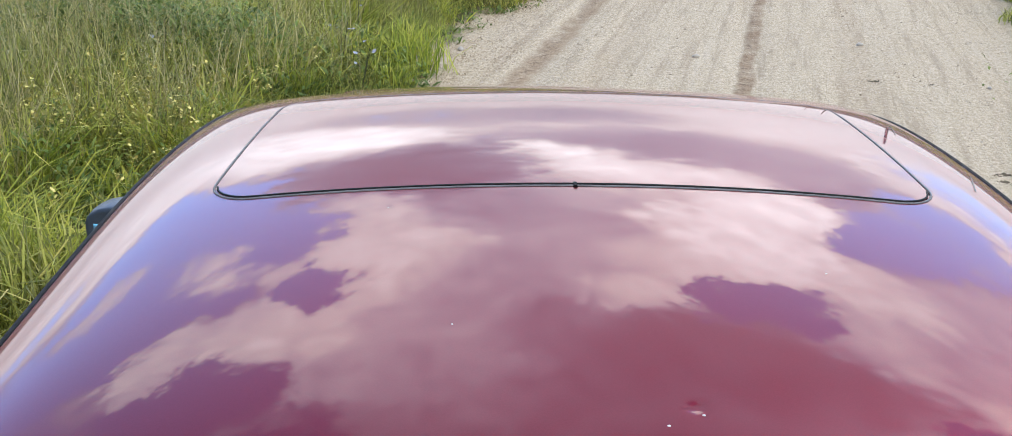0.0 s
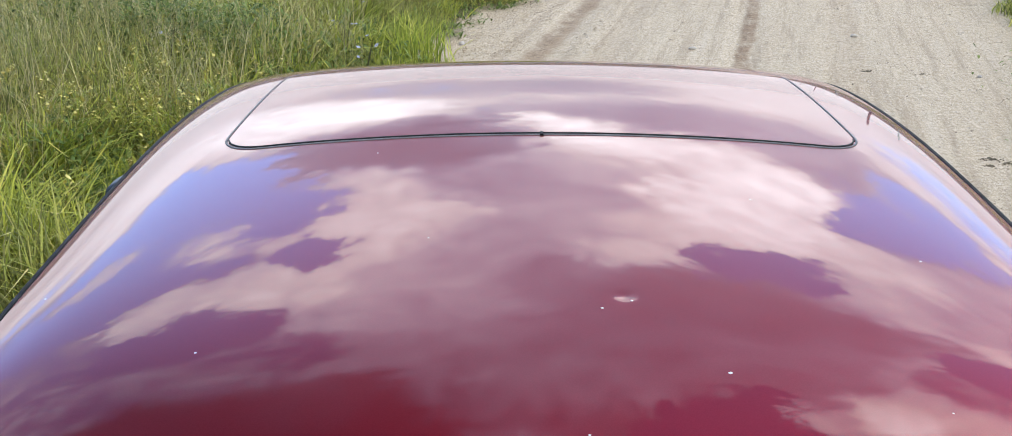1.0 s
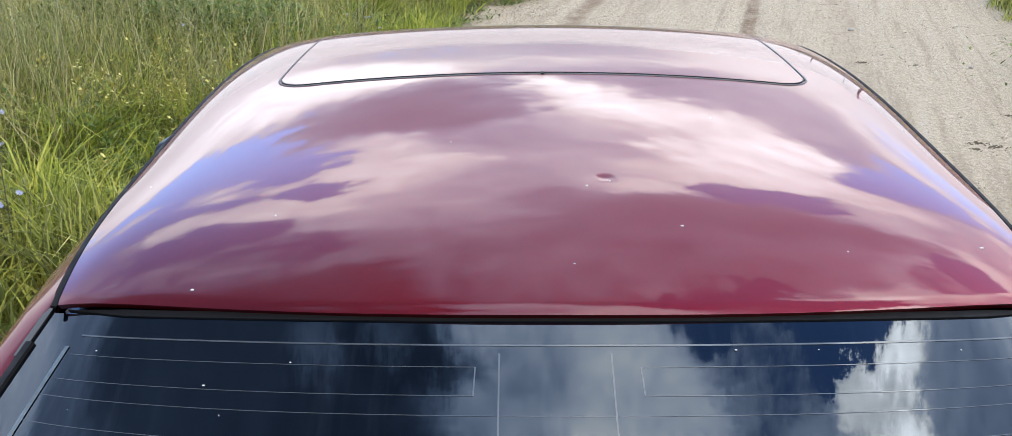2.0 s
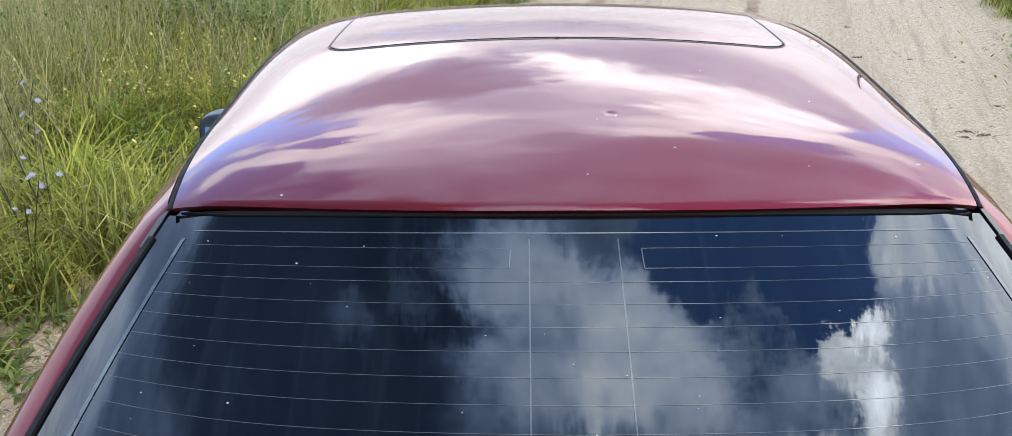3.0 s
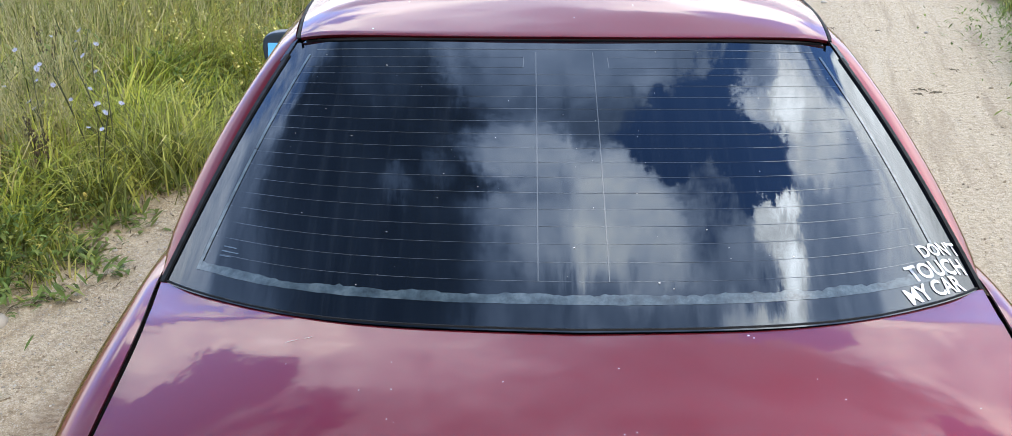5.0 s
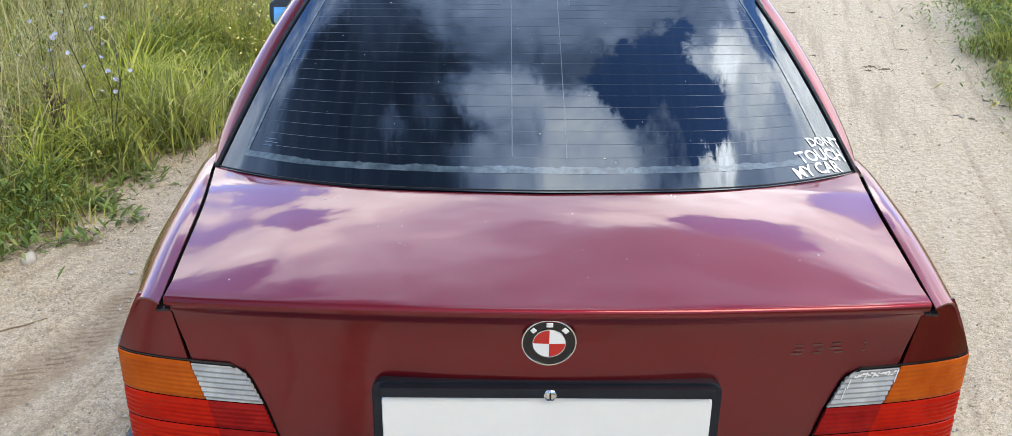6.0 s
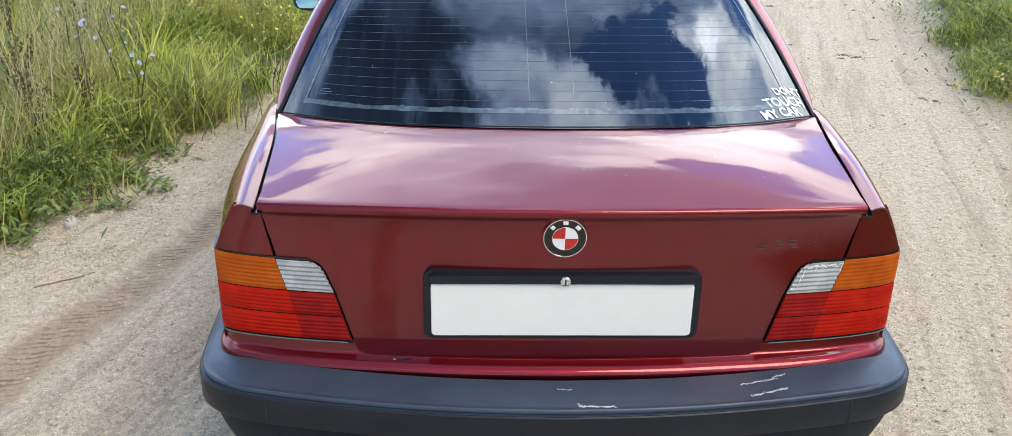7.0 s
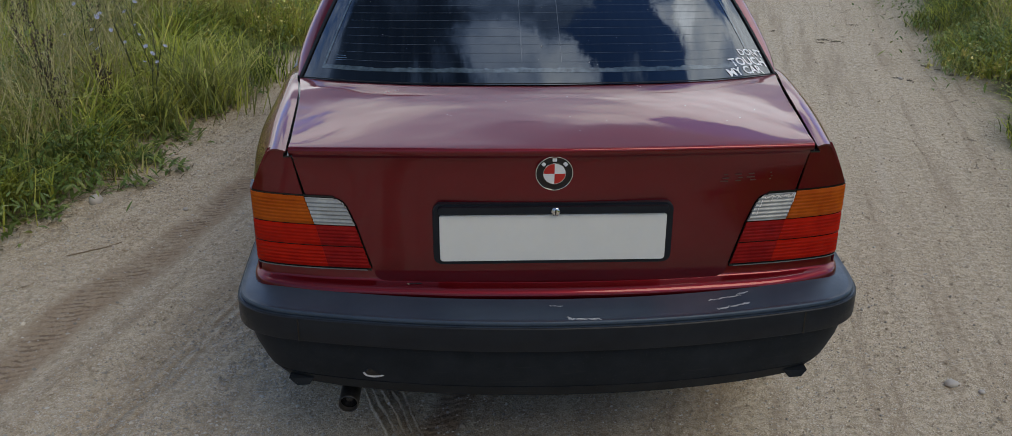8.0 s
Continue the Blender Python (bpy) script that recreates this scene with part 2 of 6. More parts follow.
def strip_material():
    m = Mat("black_rubbing_strip", (0.008, 0.010, 0.014), 0.5)
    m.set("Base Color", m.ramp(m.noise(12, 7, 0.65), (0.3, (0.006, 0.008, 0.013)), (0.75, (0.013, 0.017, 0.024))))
    m.set("Specular IOR Level", 0.30), m.set("Roughness", m.ramp(m.noise(50, 5), (0.3, 0.36), (0.7, 0.5)))
    m.bump(m.noise(700, 3), 0.2, 0.001)
    return m.m


def glass_material():
    m = Mat("dark_tinted_glass", (0.02, 0.028, 0.045), 0.02, IOR=1.75)
    streak = m.noise(1.0, 6, 0.6, m.coords((9, 1.2, 1.2)))
    dust = m.noise(1.0, 7, 0.7, m.coords((46, 1.6, 1.6)))
    film = m.ramp(streak, (0.35, (0.0005, 0.001, 0.003)), (0.75, (0.005, 0.008, 0.013)))
    m.set("Base Color", m.mix(m.ramp(dust, (0.50, 0.0), (0.72, 1.0)), film, (0.009, 0.012, 0.017)))
    m.set("Transmission Weight", 0.15)
    m.set("Specular Tint", (0.86, 0.93, 1.0, 1))
    m.set("Roughness", m.ramp(streak, (0.35, 0.0), (0.8, 0.05)))
    return m.m


def lens_material(name, dark, light, rough=0.12):
    m = Mat(name, light, rough, IOR=1.49)
    m.set("Base Color", m.ramp(m.noise(25, 4), (0.3, dark), (0.7, light)))
    m.set("Specular IOR Level", 0.10)
    return m.m


def rubber_material():
    m = Mat("black_rubber", (0.010, 0.010, 0.011), 0.55)
    m.set("Specular IOR Level", 0.15)
    m.set("Roughness", m.ramp(m.noise(60, 4), (0.3, 0.45), (0.7, 0.7)))
    return m.m


def plain(name, color, rough=0.5, metal=0.0, spread=0.15, scale=20):
    m = Mat(name, color, rough, metal)
    lo, hi = tuple(c * (1 - spread) for c in color), tuple(min(1, c * (1 + spread)) for c in color)
    m.set("Base Color", m.ramp(m.noise(scale, 5), (0.3, lo), (0.7, hi)))
    return m.m


SLOPE = 0.275          # the road runs ahead and to the side: x grows by this much for each metre of y
ROAD_L, ROAD_R = -2.78, 1.9


def ground_material():
    m = Mat("sandy_gravel_and_soil", (0.4, 0.34, 0.27), 0.95)
    co = m.node("TexCoord").outputs["Object"]
    sep = m.node("SeparateXYZ")
    m.nt.links.new(co, sep.inputs[0])
    w = m.math('SUBTRACT', sep.outputs[0], m.math('MULTIPLY', sep.outputs[1], SLOPE))
    big, mid, fine, grit = m.noise(0.7, 6), m.noise(5, 7), m.noise(45, 6, 0.7), m.noise(190, 4, 0.7)
    sand = m.ramp(big, (0.3, (0.50, 0.400, 0.264)), (0.7, (0.60, 0.492, 0.342)))
    sand = m.mix(0.45, sand, m.ramp(mid, (0.3, (0.38, 0.308, 0.205)), (0.7, (0.57, 0.485, 0.345))))
    sand = m.mix(0.48, sand, m.ramp(fine, (0.34, (0.15, 0.115, 0.08)), (0.5, (0.48, 0.395, 0.275)), (0.68, (0.78, 0.68, 0.53))))
    sand = m.mix(m.ramp(grit, (0.54, 0.0), (0.63, 0.75)), sand, (0.78, 0.73, 0.65))
    sand = m.mix(m.ramp(grit, (0.36, 0.6), (0.44, 0.0)), sand, (0.12, 0.09, 0.065))
    # small lumps and hollows
    lump = m.noise(26, 3, 0.6)
    sand = m.mix(m.ramp(lump, (0.34, 0.40), (0.42, 0.0)), sand, (0.25, 0.19, 0.125))
    sand = m.mix(m.ramp(lump, (0.58, 0.0), (0.66, 0.5)), sand, (0.72, 0.62, 0.47))
    # fine streaks left by tyres along the road
    run = m.node("CombineXYZ")
    m.nt.links.new(m.math('MULTIPLY', w, 11.0), run.inputs[0])
    m.nt.links.new(m.math('MULTIPLY', sep.outputs[1], 0.55), run.inputs[1])
    lines = m.noise(1.0, 5, 0.62, run.outputs[0])
    sand = m.mix(m.ramp(lines, (0.36, 0.40), (0.48, 0.0)), sand, (0.27, 0.195, 0.13))
    sand = m.mix(m.ramp(lines, (0.56, 0.0), (0.70, 0.35)), sand, (0.60, 0.53, 0.43))
    # damp brown wheel tracks
    wob = m.math('MULTIPLY', m.math('SUBTRACT', m.noise(1.3, 3), 0.5), 0.16)
    ww = m.math('ADD', w, wob)
    track = None
    for c, half, k in ((-1.97, 0.14, 0.70), (-0.43, 0.075, 1.0), (-1.45, 0.17, 0.2), (0.35, 0.16, 0.2)):
        d = m.math('ABSOLUTE', m.math('SUBTRACT', ww, c))
        f = m.math('MULTIPLY', m.math('SUBTRACT', 1.0, m.math('DIVIDE', d, half), True), k * 2.2, True)
        f = m.math('MULTIPLY', f, m.ramp(mid, (0.30, 0.25), (0.6, 1.0)))
        f = m.math('MINIMUM', f, k)
        track = f if track is None else m.math('MAXIMUM', track, f)
    sand = m.mix(m.math('MULTIPLY', track, 0.85), sand, (0.27, 0.18, 0.108))
    tread = m.math('MULTIPLY', m.math('SUBTRACT', 1.1, m.math('DIVIDE', m.math('ABSOLUTE', m.math('SUBTRACT', ww, -1.985)), 0.085), True), m.ramp(mid, (0.34, 0.2), (0.5, 1.0)))
    near = m.math('SUBTRACT', 1.1, m.math('DIVIDE', m.math('ABSOLUTE', m.math('SUBTRACT', ww, -0.44)), 0.07), True)
    tread = m.math('MAXIMUM', tread, m.math('MULTIPLY', near, m.ramp(mid, (0.34, 0.2), (0.5, 1.0))))
    cross = m.math('ADD', m.math('MULTIPLY', sep.outputs[1], 190.0), m.math('MULTIPLY', m.math('SUBTRACT', ww, -1.97), -70.0))
    cross = m.math('ADD', cross, m.math('MULTIPLY', m.noise(5, 5), 16.0))
    wave = m.math('ADD', m.math('MULTIPLY', m.math('SINE', cross), 0.13), m.noise(24, 4, 0.65))
    sand = m.mix(m.math('MULTIPLY', m.ramp(wave, (0.36, 0.65), (0.48, 0.0)), tread), sand, (0.11, 0.07, 0.042))
    comb = m.math('SINE', m.math('MULTIPLY', m.math('ADD', w, m.math('MULTIPLY', wob, 0.12)), 125.0))
    band = m.math('SUBTRACT', 1.0, m.math('DIVIDE', m.math('ABSOLUTE', m.math('SUBTRACT', ww, -1.40)), 0.16), True)
    ridge = m.math('MULTIPLY', m.math('MULTIPLY', comb, band), m.ramp(mid, (0.35, 0.1), (0.6, 1.0)))
    ridge = m.math('MULTIPLY', ridge, m.math('DIVIDE', m.math('SUBTRACT', 4.0, sep.outputs[1]), 1.5, True))
    sand = m.mix(m.math('MULTIPLY', m.math('MULTIPLY', ridge, -0.5, True), 0.9), sand, (0.22, 0.16, 0.10))
    sand = m.mix(m.math('MULTIPLY', m.math('SUBTRACT', ridge, 0.45, True), 0.9), sand, (0.66, 0.57, 0.43))
    # verge: soil and old litter under the grass
    soil = m.ramp(fine, (0.3, (0.04, 0.045, 0.015)), (0.7, (0.14, 0.14, 0.055)))
    edge = m.math('MULTIPLY', m.math('SUBTRACT', m.noise(2.2, 6, 0.7), 0.5), 1.0)
    left = m.math('DIVIDE', m.math('SUBTRACT', m.math('ADD', ROAD_L, edge), w), 0.25, True)
    right = m.math('DIVIDE', m.math('SUBTRACT', w, m.math('ADD', ROAD_R, edge)), 0.25, True)
    m.set("Base Color", m.mix(m.math('MAXIMUM', left, right), sand, soil))
    # tread bars across the tracks
    h = m.math('ADD', m.math('MULTIPLY', fine, 0.5), m.math('MULTIPLY', grit, 0.4))
    h = m.math('ADD', h, m.math('ADD', m.math('MULTIPLY', ridge, 0.9), m.math('MULTIPLY', lump, 0.9)))
    h = m.math('ADD', h, m.math('MULTIPLY', m.math('MULTIPLY', wave, tread), 1.4))
    h = m.math('ADD', h, m.math('MULTIPLY', lines, 0.8))
    m.bump(m.math('ADD', h, m.math('MULTIPLY', mid, 0.6)), 0.8, 0.015)
    return m.m


def blade_material(name, dark, light, dry, dry_share=0.2, see_through=0.0):
    m = Mat(name, light, 0.55)
    rnd = m.node("NewGeometry").outputs["Random Per Island"]
    c = m.ramp(rnd, (0.0, dark), (0.30, tuple(v * 1.5 for v in dark)), (1 - dry_share, light), (1.0, dry))
    wide = m.noise(1.1, 4)
    m.set("Base Color", m.mix(m.ramp(wide, (0.35, 0.0), (0.65, 0.35)), c, dry))
    m.set("Transmission Weight", 0.0)
    m.p.inputs["Specular IOR Level"].default_value = 0.3
    if see_through:
        tr, add, out = m.node("BsdfTranslucent"), m.node("MixShader"), m.nt.nodes["Material Output"]
        m.nt.links.new(m.p.inputs["Base Color"].links[0].from_socket, tr.inputs[0])
        add.inputs[0].default_value = see_through
        m.nt.links.new(m.p.outputs[0], add.inputs[1])
        m.nt.links.new(tr.outputs[0], add.inputs[2])
        m.nt.links.new(add.outputs[0], out.inputs[0])
    return m.m


PAINT, PLASTIC, GLASS, RUBBER, STRIP = paint_material(), plastic_material(), glass_material(), rubber_material(), strip_material()
SEAL = plain("weathered_grey_rubber", (0.14, 0.14, 0.15), 0.7, 0, 0.25, 60)
RED = lens_material("red_lens", (0.30, 0.007, 0.003), (0.43, 0.013, 0.004))
DEEP_RED = lens_material("deep_red_lens", (0.18, 0.005, 0.005), (0.28, 0.011, 0.009))
AMBER = lens_material("amber_lens", (0.33, 0.055, 0.004), (0.43, 0.09, 0.008))
CLEAR = lens_material("clear_lens", (0.24, 0.25, 0.25), (0.44, 0.45, 0.44))
CLEAR.node_tree.nodes["Principled BSDF"].inputs["Specular IOR Level"].default_value = 0.5
GHOST = plain("badge_shadow", (0.11, 0.045, 0.04), 0.5, 0, 0.3, 300)
CHROME = plain("chrome", (0.75, 0.76, 0.78), 0.12, 1.0, 0.05)
SOOT = plain("sooty_steel", (0.055, 0.052, 0.050), 0.55, 0.7, 0.4, 40)
STEEL = plain("dull_steel", (0.16, 0.15, 0.14), 0.4, 0.9, 0.3)
WHITE = plain("white_plate_film", (0.73, 0.73, 0.70), 0.35, 0, 0.02)
STICKER = plain("white_vinyl", (0.80, 0.80, 0.80), 0.4, 0, 0.05)
BLACK = plain("gloss_black", (0.008, 0.008, 0.009), 0.15, 0, 0.1)
# base colour darkened for the shade below the bumper; pale flecks are dust
skirt = Mat("shaded_dusty_plastic", (0.024, 0.029, 0.036), 0.55)
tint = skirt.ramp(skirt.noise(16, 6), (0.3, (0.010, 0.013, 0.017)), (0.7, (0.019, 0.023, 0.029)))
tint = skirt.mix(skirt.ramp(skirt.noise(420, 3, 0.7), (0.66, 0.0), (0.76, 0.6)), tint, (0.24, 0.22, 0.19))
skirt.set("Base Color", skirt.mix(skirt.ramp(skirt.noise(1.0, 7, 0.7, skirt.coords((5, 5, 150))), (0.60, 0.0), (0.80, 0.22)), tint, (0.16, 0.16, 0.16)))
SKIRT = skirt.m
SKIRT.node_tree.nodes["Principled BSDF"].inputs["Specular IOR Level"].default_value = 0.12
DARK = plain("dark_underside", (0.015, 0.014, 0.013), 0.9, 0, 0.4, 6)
HEATER = plain("heater_print", (0.075, 0.085, 0.095), 0.08, 0, 0.1)
HEATER.node_tree.nodes["Principled BSDF"].inputs["IOR"].default_value = 1.72
haze = Mat("blue_grey_residue", (0.1, 0.12, 0.14), 0.12, IOR=1.72)
haze.set("Base Color", haze.ramp(haze.noise(38, 8, 0.7), (0.32, (0.018, 0.027, 0.036)), (0.52, (0.056, 0.082, 0.10)), (0.72, (0.12, 0.155, 0.175))))
HAZE = haze.m
BADGE_RED = plain("badge_red_enamel", (0.45, 0.02, 0.015), 0.15, 0, 0.05)
BADGE_WHITE = plain("badge_white_enamel", (0.75, 0.75, 0.75), 0.15, 0, 0.03)
CHIP = plain("bare_chip_white", (0.75, 0.72, 0.70), 0.6, 0, 0.1)
SCRAPE = plain("scraped_plastic", (0.40, 0.41, 0.43), 0.6, 0, 0.2, 200)
TYRE = plain("tyre_rubber", (0.02, 0.02, 0.02), 0.85, 0, 0.3, 30)
ALLOY = plain("alloy", (0.5, 0.5, 0.5), 0.3, 0.9, 0.1)
MIRROR = plain("blue_tinted_mirror", (0.40, 0.70, 0.80), 0.02, 1.0, 0.01)
GROUND = ground_material()
GRASS = blade_material("meadow_grass", (0.05, 0.085, 0.015), (0.54, 0.60, 0.125), (0.75, 0.66, 0.28), 0.22, 0.44)
BRIGHT = blade_material("fresh_grass", (0.15, 0.21, 0.03), (0.58, 0.62, 0.10), (0.72, 0.67, 0.17), 0.2, 0.42)
STRAW = blade_material("dry_stalks", (0.32, 0.30, 0.11), (0.54, 0.48, 0.22), (0.66, 0.57, 0.31), 0.4, 0.2)
LEAF = blade_material("herb_leaf", (0.055, 0.10, 0.024), (0.19, 0.29, 0.070), (0.33, 0.36, 0.11), 0.2, 0.32)
CHICORY = blade_material("chicory_petal", (0.34, 0.37, 0.60), (0.44, 0.47, 0.68), (0.66, 0.68, 0.82), 0.4, 0.4)
PANICLE = blade_material("seeding_grass", (0.15, 0.17, 0.06), (0.40, 0.40, 0.17), (0.60, 0.52, 0.32), 0.3, 0.25)
YELLOW = plain("yellow_petal", (0.64, 0.56, 0.17), 0.6, 0, 0.2, 60)
SEED = blade_material("brown_seed", (0.035, 0.028, 0.02), (0.09, 0.065, 0.04), (0.16, 0.11, 0.06), 0.3)
STEM = plain("green_stem", (0.055, 0.065, 0.028), 0.6, 0, 0.3, 30)
PEBBLE = blade_material("pebble", (0.27, 0.215, 0.15), (0.50, 0.42, 0.32), (0.66, 0.60, 0.51), 0.2)
GRIT = blade_material("grit", (0.17, 0.15, 0.125), (0.42, 0.39, 0.34), (0.66, 0.63, 0.57), 0.25)
PALE = plain("pale_stone", (0.46, 0.43, 0.39), 0.8, 0, 0.15, 40)
LITTER = blade_material("leaf_litter", (0.05, 0.035, 0.02), (0.14, 0.10, 0.06), (0.30, 0.24, 0.15), 0.3)

# ---- mesh helpers ----


def obj(name, verts, faces, material, parent=None, label="", smooth=True):
    me = bpy.data.meshes.new(name)
    me.from_pydata([tuple(map(float, v)) for v in verts], [], faces)
    me.materials.append(material)
    if smooth:
        me.polygons.foreach_set("use_smooth", [True] * len(me.polygons))
        if len(me.polygons) < 40000:
            me.set_sharp_from_angle(angle=radians(38))
    me.update()
    ob = new(name, me)
    if parent is not None:
        ob.parent = parent
    return tagged(ob, label) if label else ob


def part(name, bm, material, parent, label="", smooth=True):
    me = bpy.data.meshes.new(name)
    bmesh.ops.recalc_face_normals(bm, faces=bm.faces)
    bm.to_mesh(me)
    bm.free()
    me.materials.append(material)
    if smooth:
        me.polygons.foreach_set("use_smooth", [True] * len(me.polygons))
    ob = new(name, me)
    ob.parent = parent
    return tagged(ob, label) if label else ob


def spline(ts, vals):
    """A natural cubic spline through the values (n or n x k) at the knots ts."""
    t, y = np.asarray(ts, float), np.asarray(vals, float)
    flat = y.ndim == 1
    y = y.reshape(len(t), -1)
    n, h = len(t), np.diff(t)
    A, r = np.eye(n), np.zeros_like(y)
    for i in range(1, n - 1):
        A[i, i - 1:i + 2] = h[i - 1], 2 * (h[i - 1] + h[i]), h[i]
        r[i] = 6 * ((y[i + 1] - y[i]) / h[i] - (y[i] - y[i - 1]) / h[i - 1])
    m2 = np.linalg.solve(A, r)

    def f(x):
        x = np.asarray(x, float)
        xs = np.clip(x.ravel(), t[0], t[-1])
        i = np.clip(np.searchsorted(t, xs) - 1, 0, n - 2)
        a, b, hh = (t[i + 1] - xs)[:, None], (xs - t[i])[:, None], h[i][:, None]
        v = m2[i] * a ** 3 / (6 * hh) + m2[i + 1] * b ** 3 / (6 * hh) + (y[i] / hh - m2[i] * hh / 6) * a + (y[i + 1] / hh - m2[i + 1] * hh / 6) * b
        return v.reshape(x.shape) if flat else v.reshape(*x.shape, -1)
    return f


def normals(P):
    n = np.cross(np.gradient(P, axis=0), np.gradient(P, axis=1))
    return n / np.maximum(np.linalg.norm(n, axis=2, keepdims=True), 1e-9)


def sheet(name, P, material, parent, th=0.003, label="", out=None, keep=None):
    """A panel of thickness th from a grid of points (nu x nv x 3). out: a direction on its outer side. keep: which cells stay."""
    P = np.asarray(P, float)
    n = normals(P)
    if out is None:
        out = (0, 0, 1)
    if (n * np.asarray(out)).sum() < 0:
        P = P[:, ::-1]
        n = normals(P)
        keep = None if keep is None else keep[:, ::-1]
    nu, nv = P.shape[:2]
    idx = np.arange(nu * nv).reshape(nu, nv)
    cells = np.stack([idx[:-1, :-1], idx[1:, :-1], idx[1:, 1:], idx[:-1, 1:]], -1).reshape(-1, 4)
    if keep is not None:
        cells = cells[np.asarray(keep).ravel()]
    top, low = P.reshape(-1, 3), (P - n * th).reshape(-1, 3)
    N = nu * nv
    faces = [tuple(c) for c in cells.tolist()] + [(N + d, N + c, N + b, N + a) for a, b, c, d in cells.tolist()]
    count = {}
    for a, b, c, d in cells.tolist():
        for e in ((a, b), (b, c), (c, d), (d, a)):
            count[e] = 1
    verts = [*top, *low]
    for a, b in [e for e in count if (e[1], e[0]) not in count]:
        k = len(verts)
        verts += [top[a], top[b], low[b], low[a]]
        faces.append((k + 1, k, k + 3, k + 2))
    return obj(name, verts, faces, material, parent, label)


def tube(name, pts, r, material, parent, sides=6, label="", flat=1.0, closed=False, up=None):
    """A round (or flattened) tube along points."""
    pts = np.asarray(pts, float)
    tan = np.gradient(pts, axis=0)
    if closed:
        tan = np.roll(pts, -1, 0) - np.roll(pts, 1, 0)
    tan /= np.maximum(np.linalg.norm(tan, axis=1, keepdims=True), 1e-9)
    up = np.array((0.0, 0.0, 1.0) if up is None else up)
    if up[2] and abs(tan[:, 2]).mean() > 0.8:
        up = np.array((0.0, 1.0, 0.0))
    a = np.cross(tan, up)
    a /= np.maximum(np.linalg.norm(a, axis=1, keepdims=True), 1e-9)
    b = np.cross(a, tan)
    rr = np.broadcast_to(r, (len(pts),))[:, None]
    rings = [pts + rr * (math.cos(q) * a + math.sin(q) * flat * b) for q in np.linspace(0, 2 * math.pi, sides, endpoint=False)]
    V = np.stack(rings, 1)
    n = len(pts)
    faces = []
    for i in range(n if closed else n - 1):
        for j in range(sides):
            i2, j2 = (i + 1) % n, (j + 1) % sides
            faces.append((i * sides + j, i * sides + j2, i2 * sides + j2, i2 * sides + j))
    if not closed:
        faces += [tuple(range(sides - 1, -1, -1)), tuple(range((n - 1) * sides, n * sides))]
    return obj(name, V.reshape(-1, 3), faces, material, parent, label)


def ribbon(name, pts, wide, n, material, parent, lift=0.001, label="", th=0.0008):
    """A thin flat strip along points whose surface normal is n."""
    pts, n = np.asarray(pts, float), np.asarray(n, float)
    if n.ndim == 1:
        n = np.tile(n, (len(pts), 1))
    tan = np.gradient(pts, axis=0)
    side = np.cross(tan, n)
    side /= np.maximum(np.linalg.norm(side, axis=1, keepdims=True), 1e-9)
    w = np.broadcast_to(wide, (len(pts),))[:, None] / 2
    base = pts + n * lift
    return sheet(name, np.stack([base - side * w, base + side * w], 1), material, parent, th, label, out=n.mean(0))


def lathe(name, profile, material, parent, axis='x', sides=40, label="", at=(0, 0, 0)):
    """A turned solid: profile of (radius, along)."""
    prof = np.asarray(profile, float)
    ang = np.linspace(0, 2 * math.pi, sides, endpoint=False)
    V = []
    for r, h in prof:
        for q in ang:
            c, s = r * math.cos(q), r * math.sin(q)
            V.append({'x': (h, c, s), 'y': (c, h, s), 'z': (c, s, h)}[axis])
    V = np.asarray(V) + np.asarray(at)
    n = len(prof)
    faces = [(i * sides + j, i * sides + (j + 1) % sides, (i + 1) * sides + (j + 1) % sides, (i + 1) * sides + j)
             for i in range(n - 1) for j in range(sides)]
    bm = bmesh.new()
    vs = [bm.verts.new(v) for v in V]
    for f in faces:
        bm.faces.new([vs[k] for k in f])
    for ring in (0, n - 1):
        if prof[ring, 0] > 1e-4:
            bm.faces.new(vs[ring * sides:(ring + 1) * sides])
    bmesh.ops.remove_doubles(bm, verts=bm.verts, dist=1e-6)
    return part(name, bm, material, parent, label)


def rounded(hx, hz, r, n=6):
    """The outline of a rounded rectangle, counter-clockwise."""
    pts = []
    for cx, cz, a0 in ((hx - r, hz - r, 0), (-hx + r, hz - r, 90), (-hx + r, -hz + r, 180), (hx - r, -hz + r, 270)):
        for k in range(n + 1):
            q = radians(a0 + 90 * k / n)
            pts.append((cx + r * math.cos(q), cz + r * math.sin(q)))
    return pts


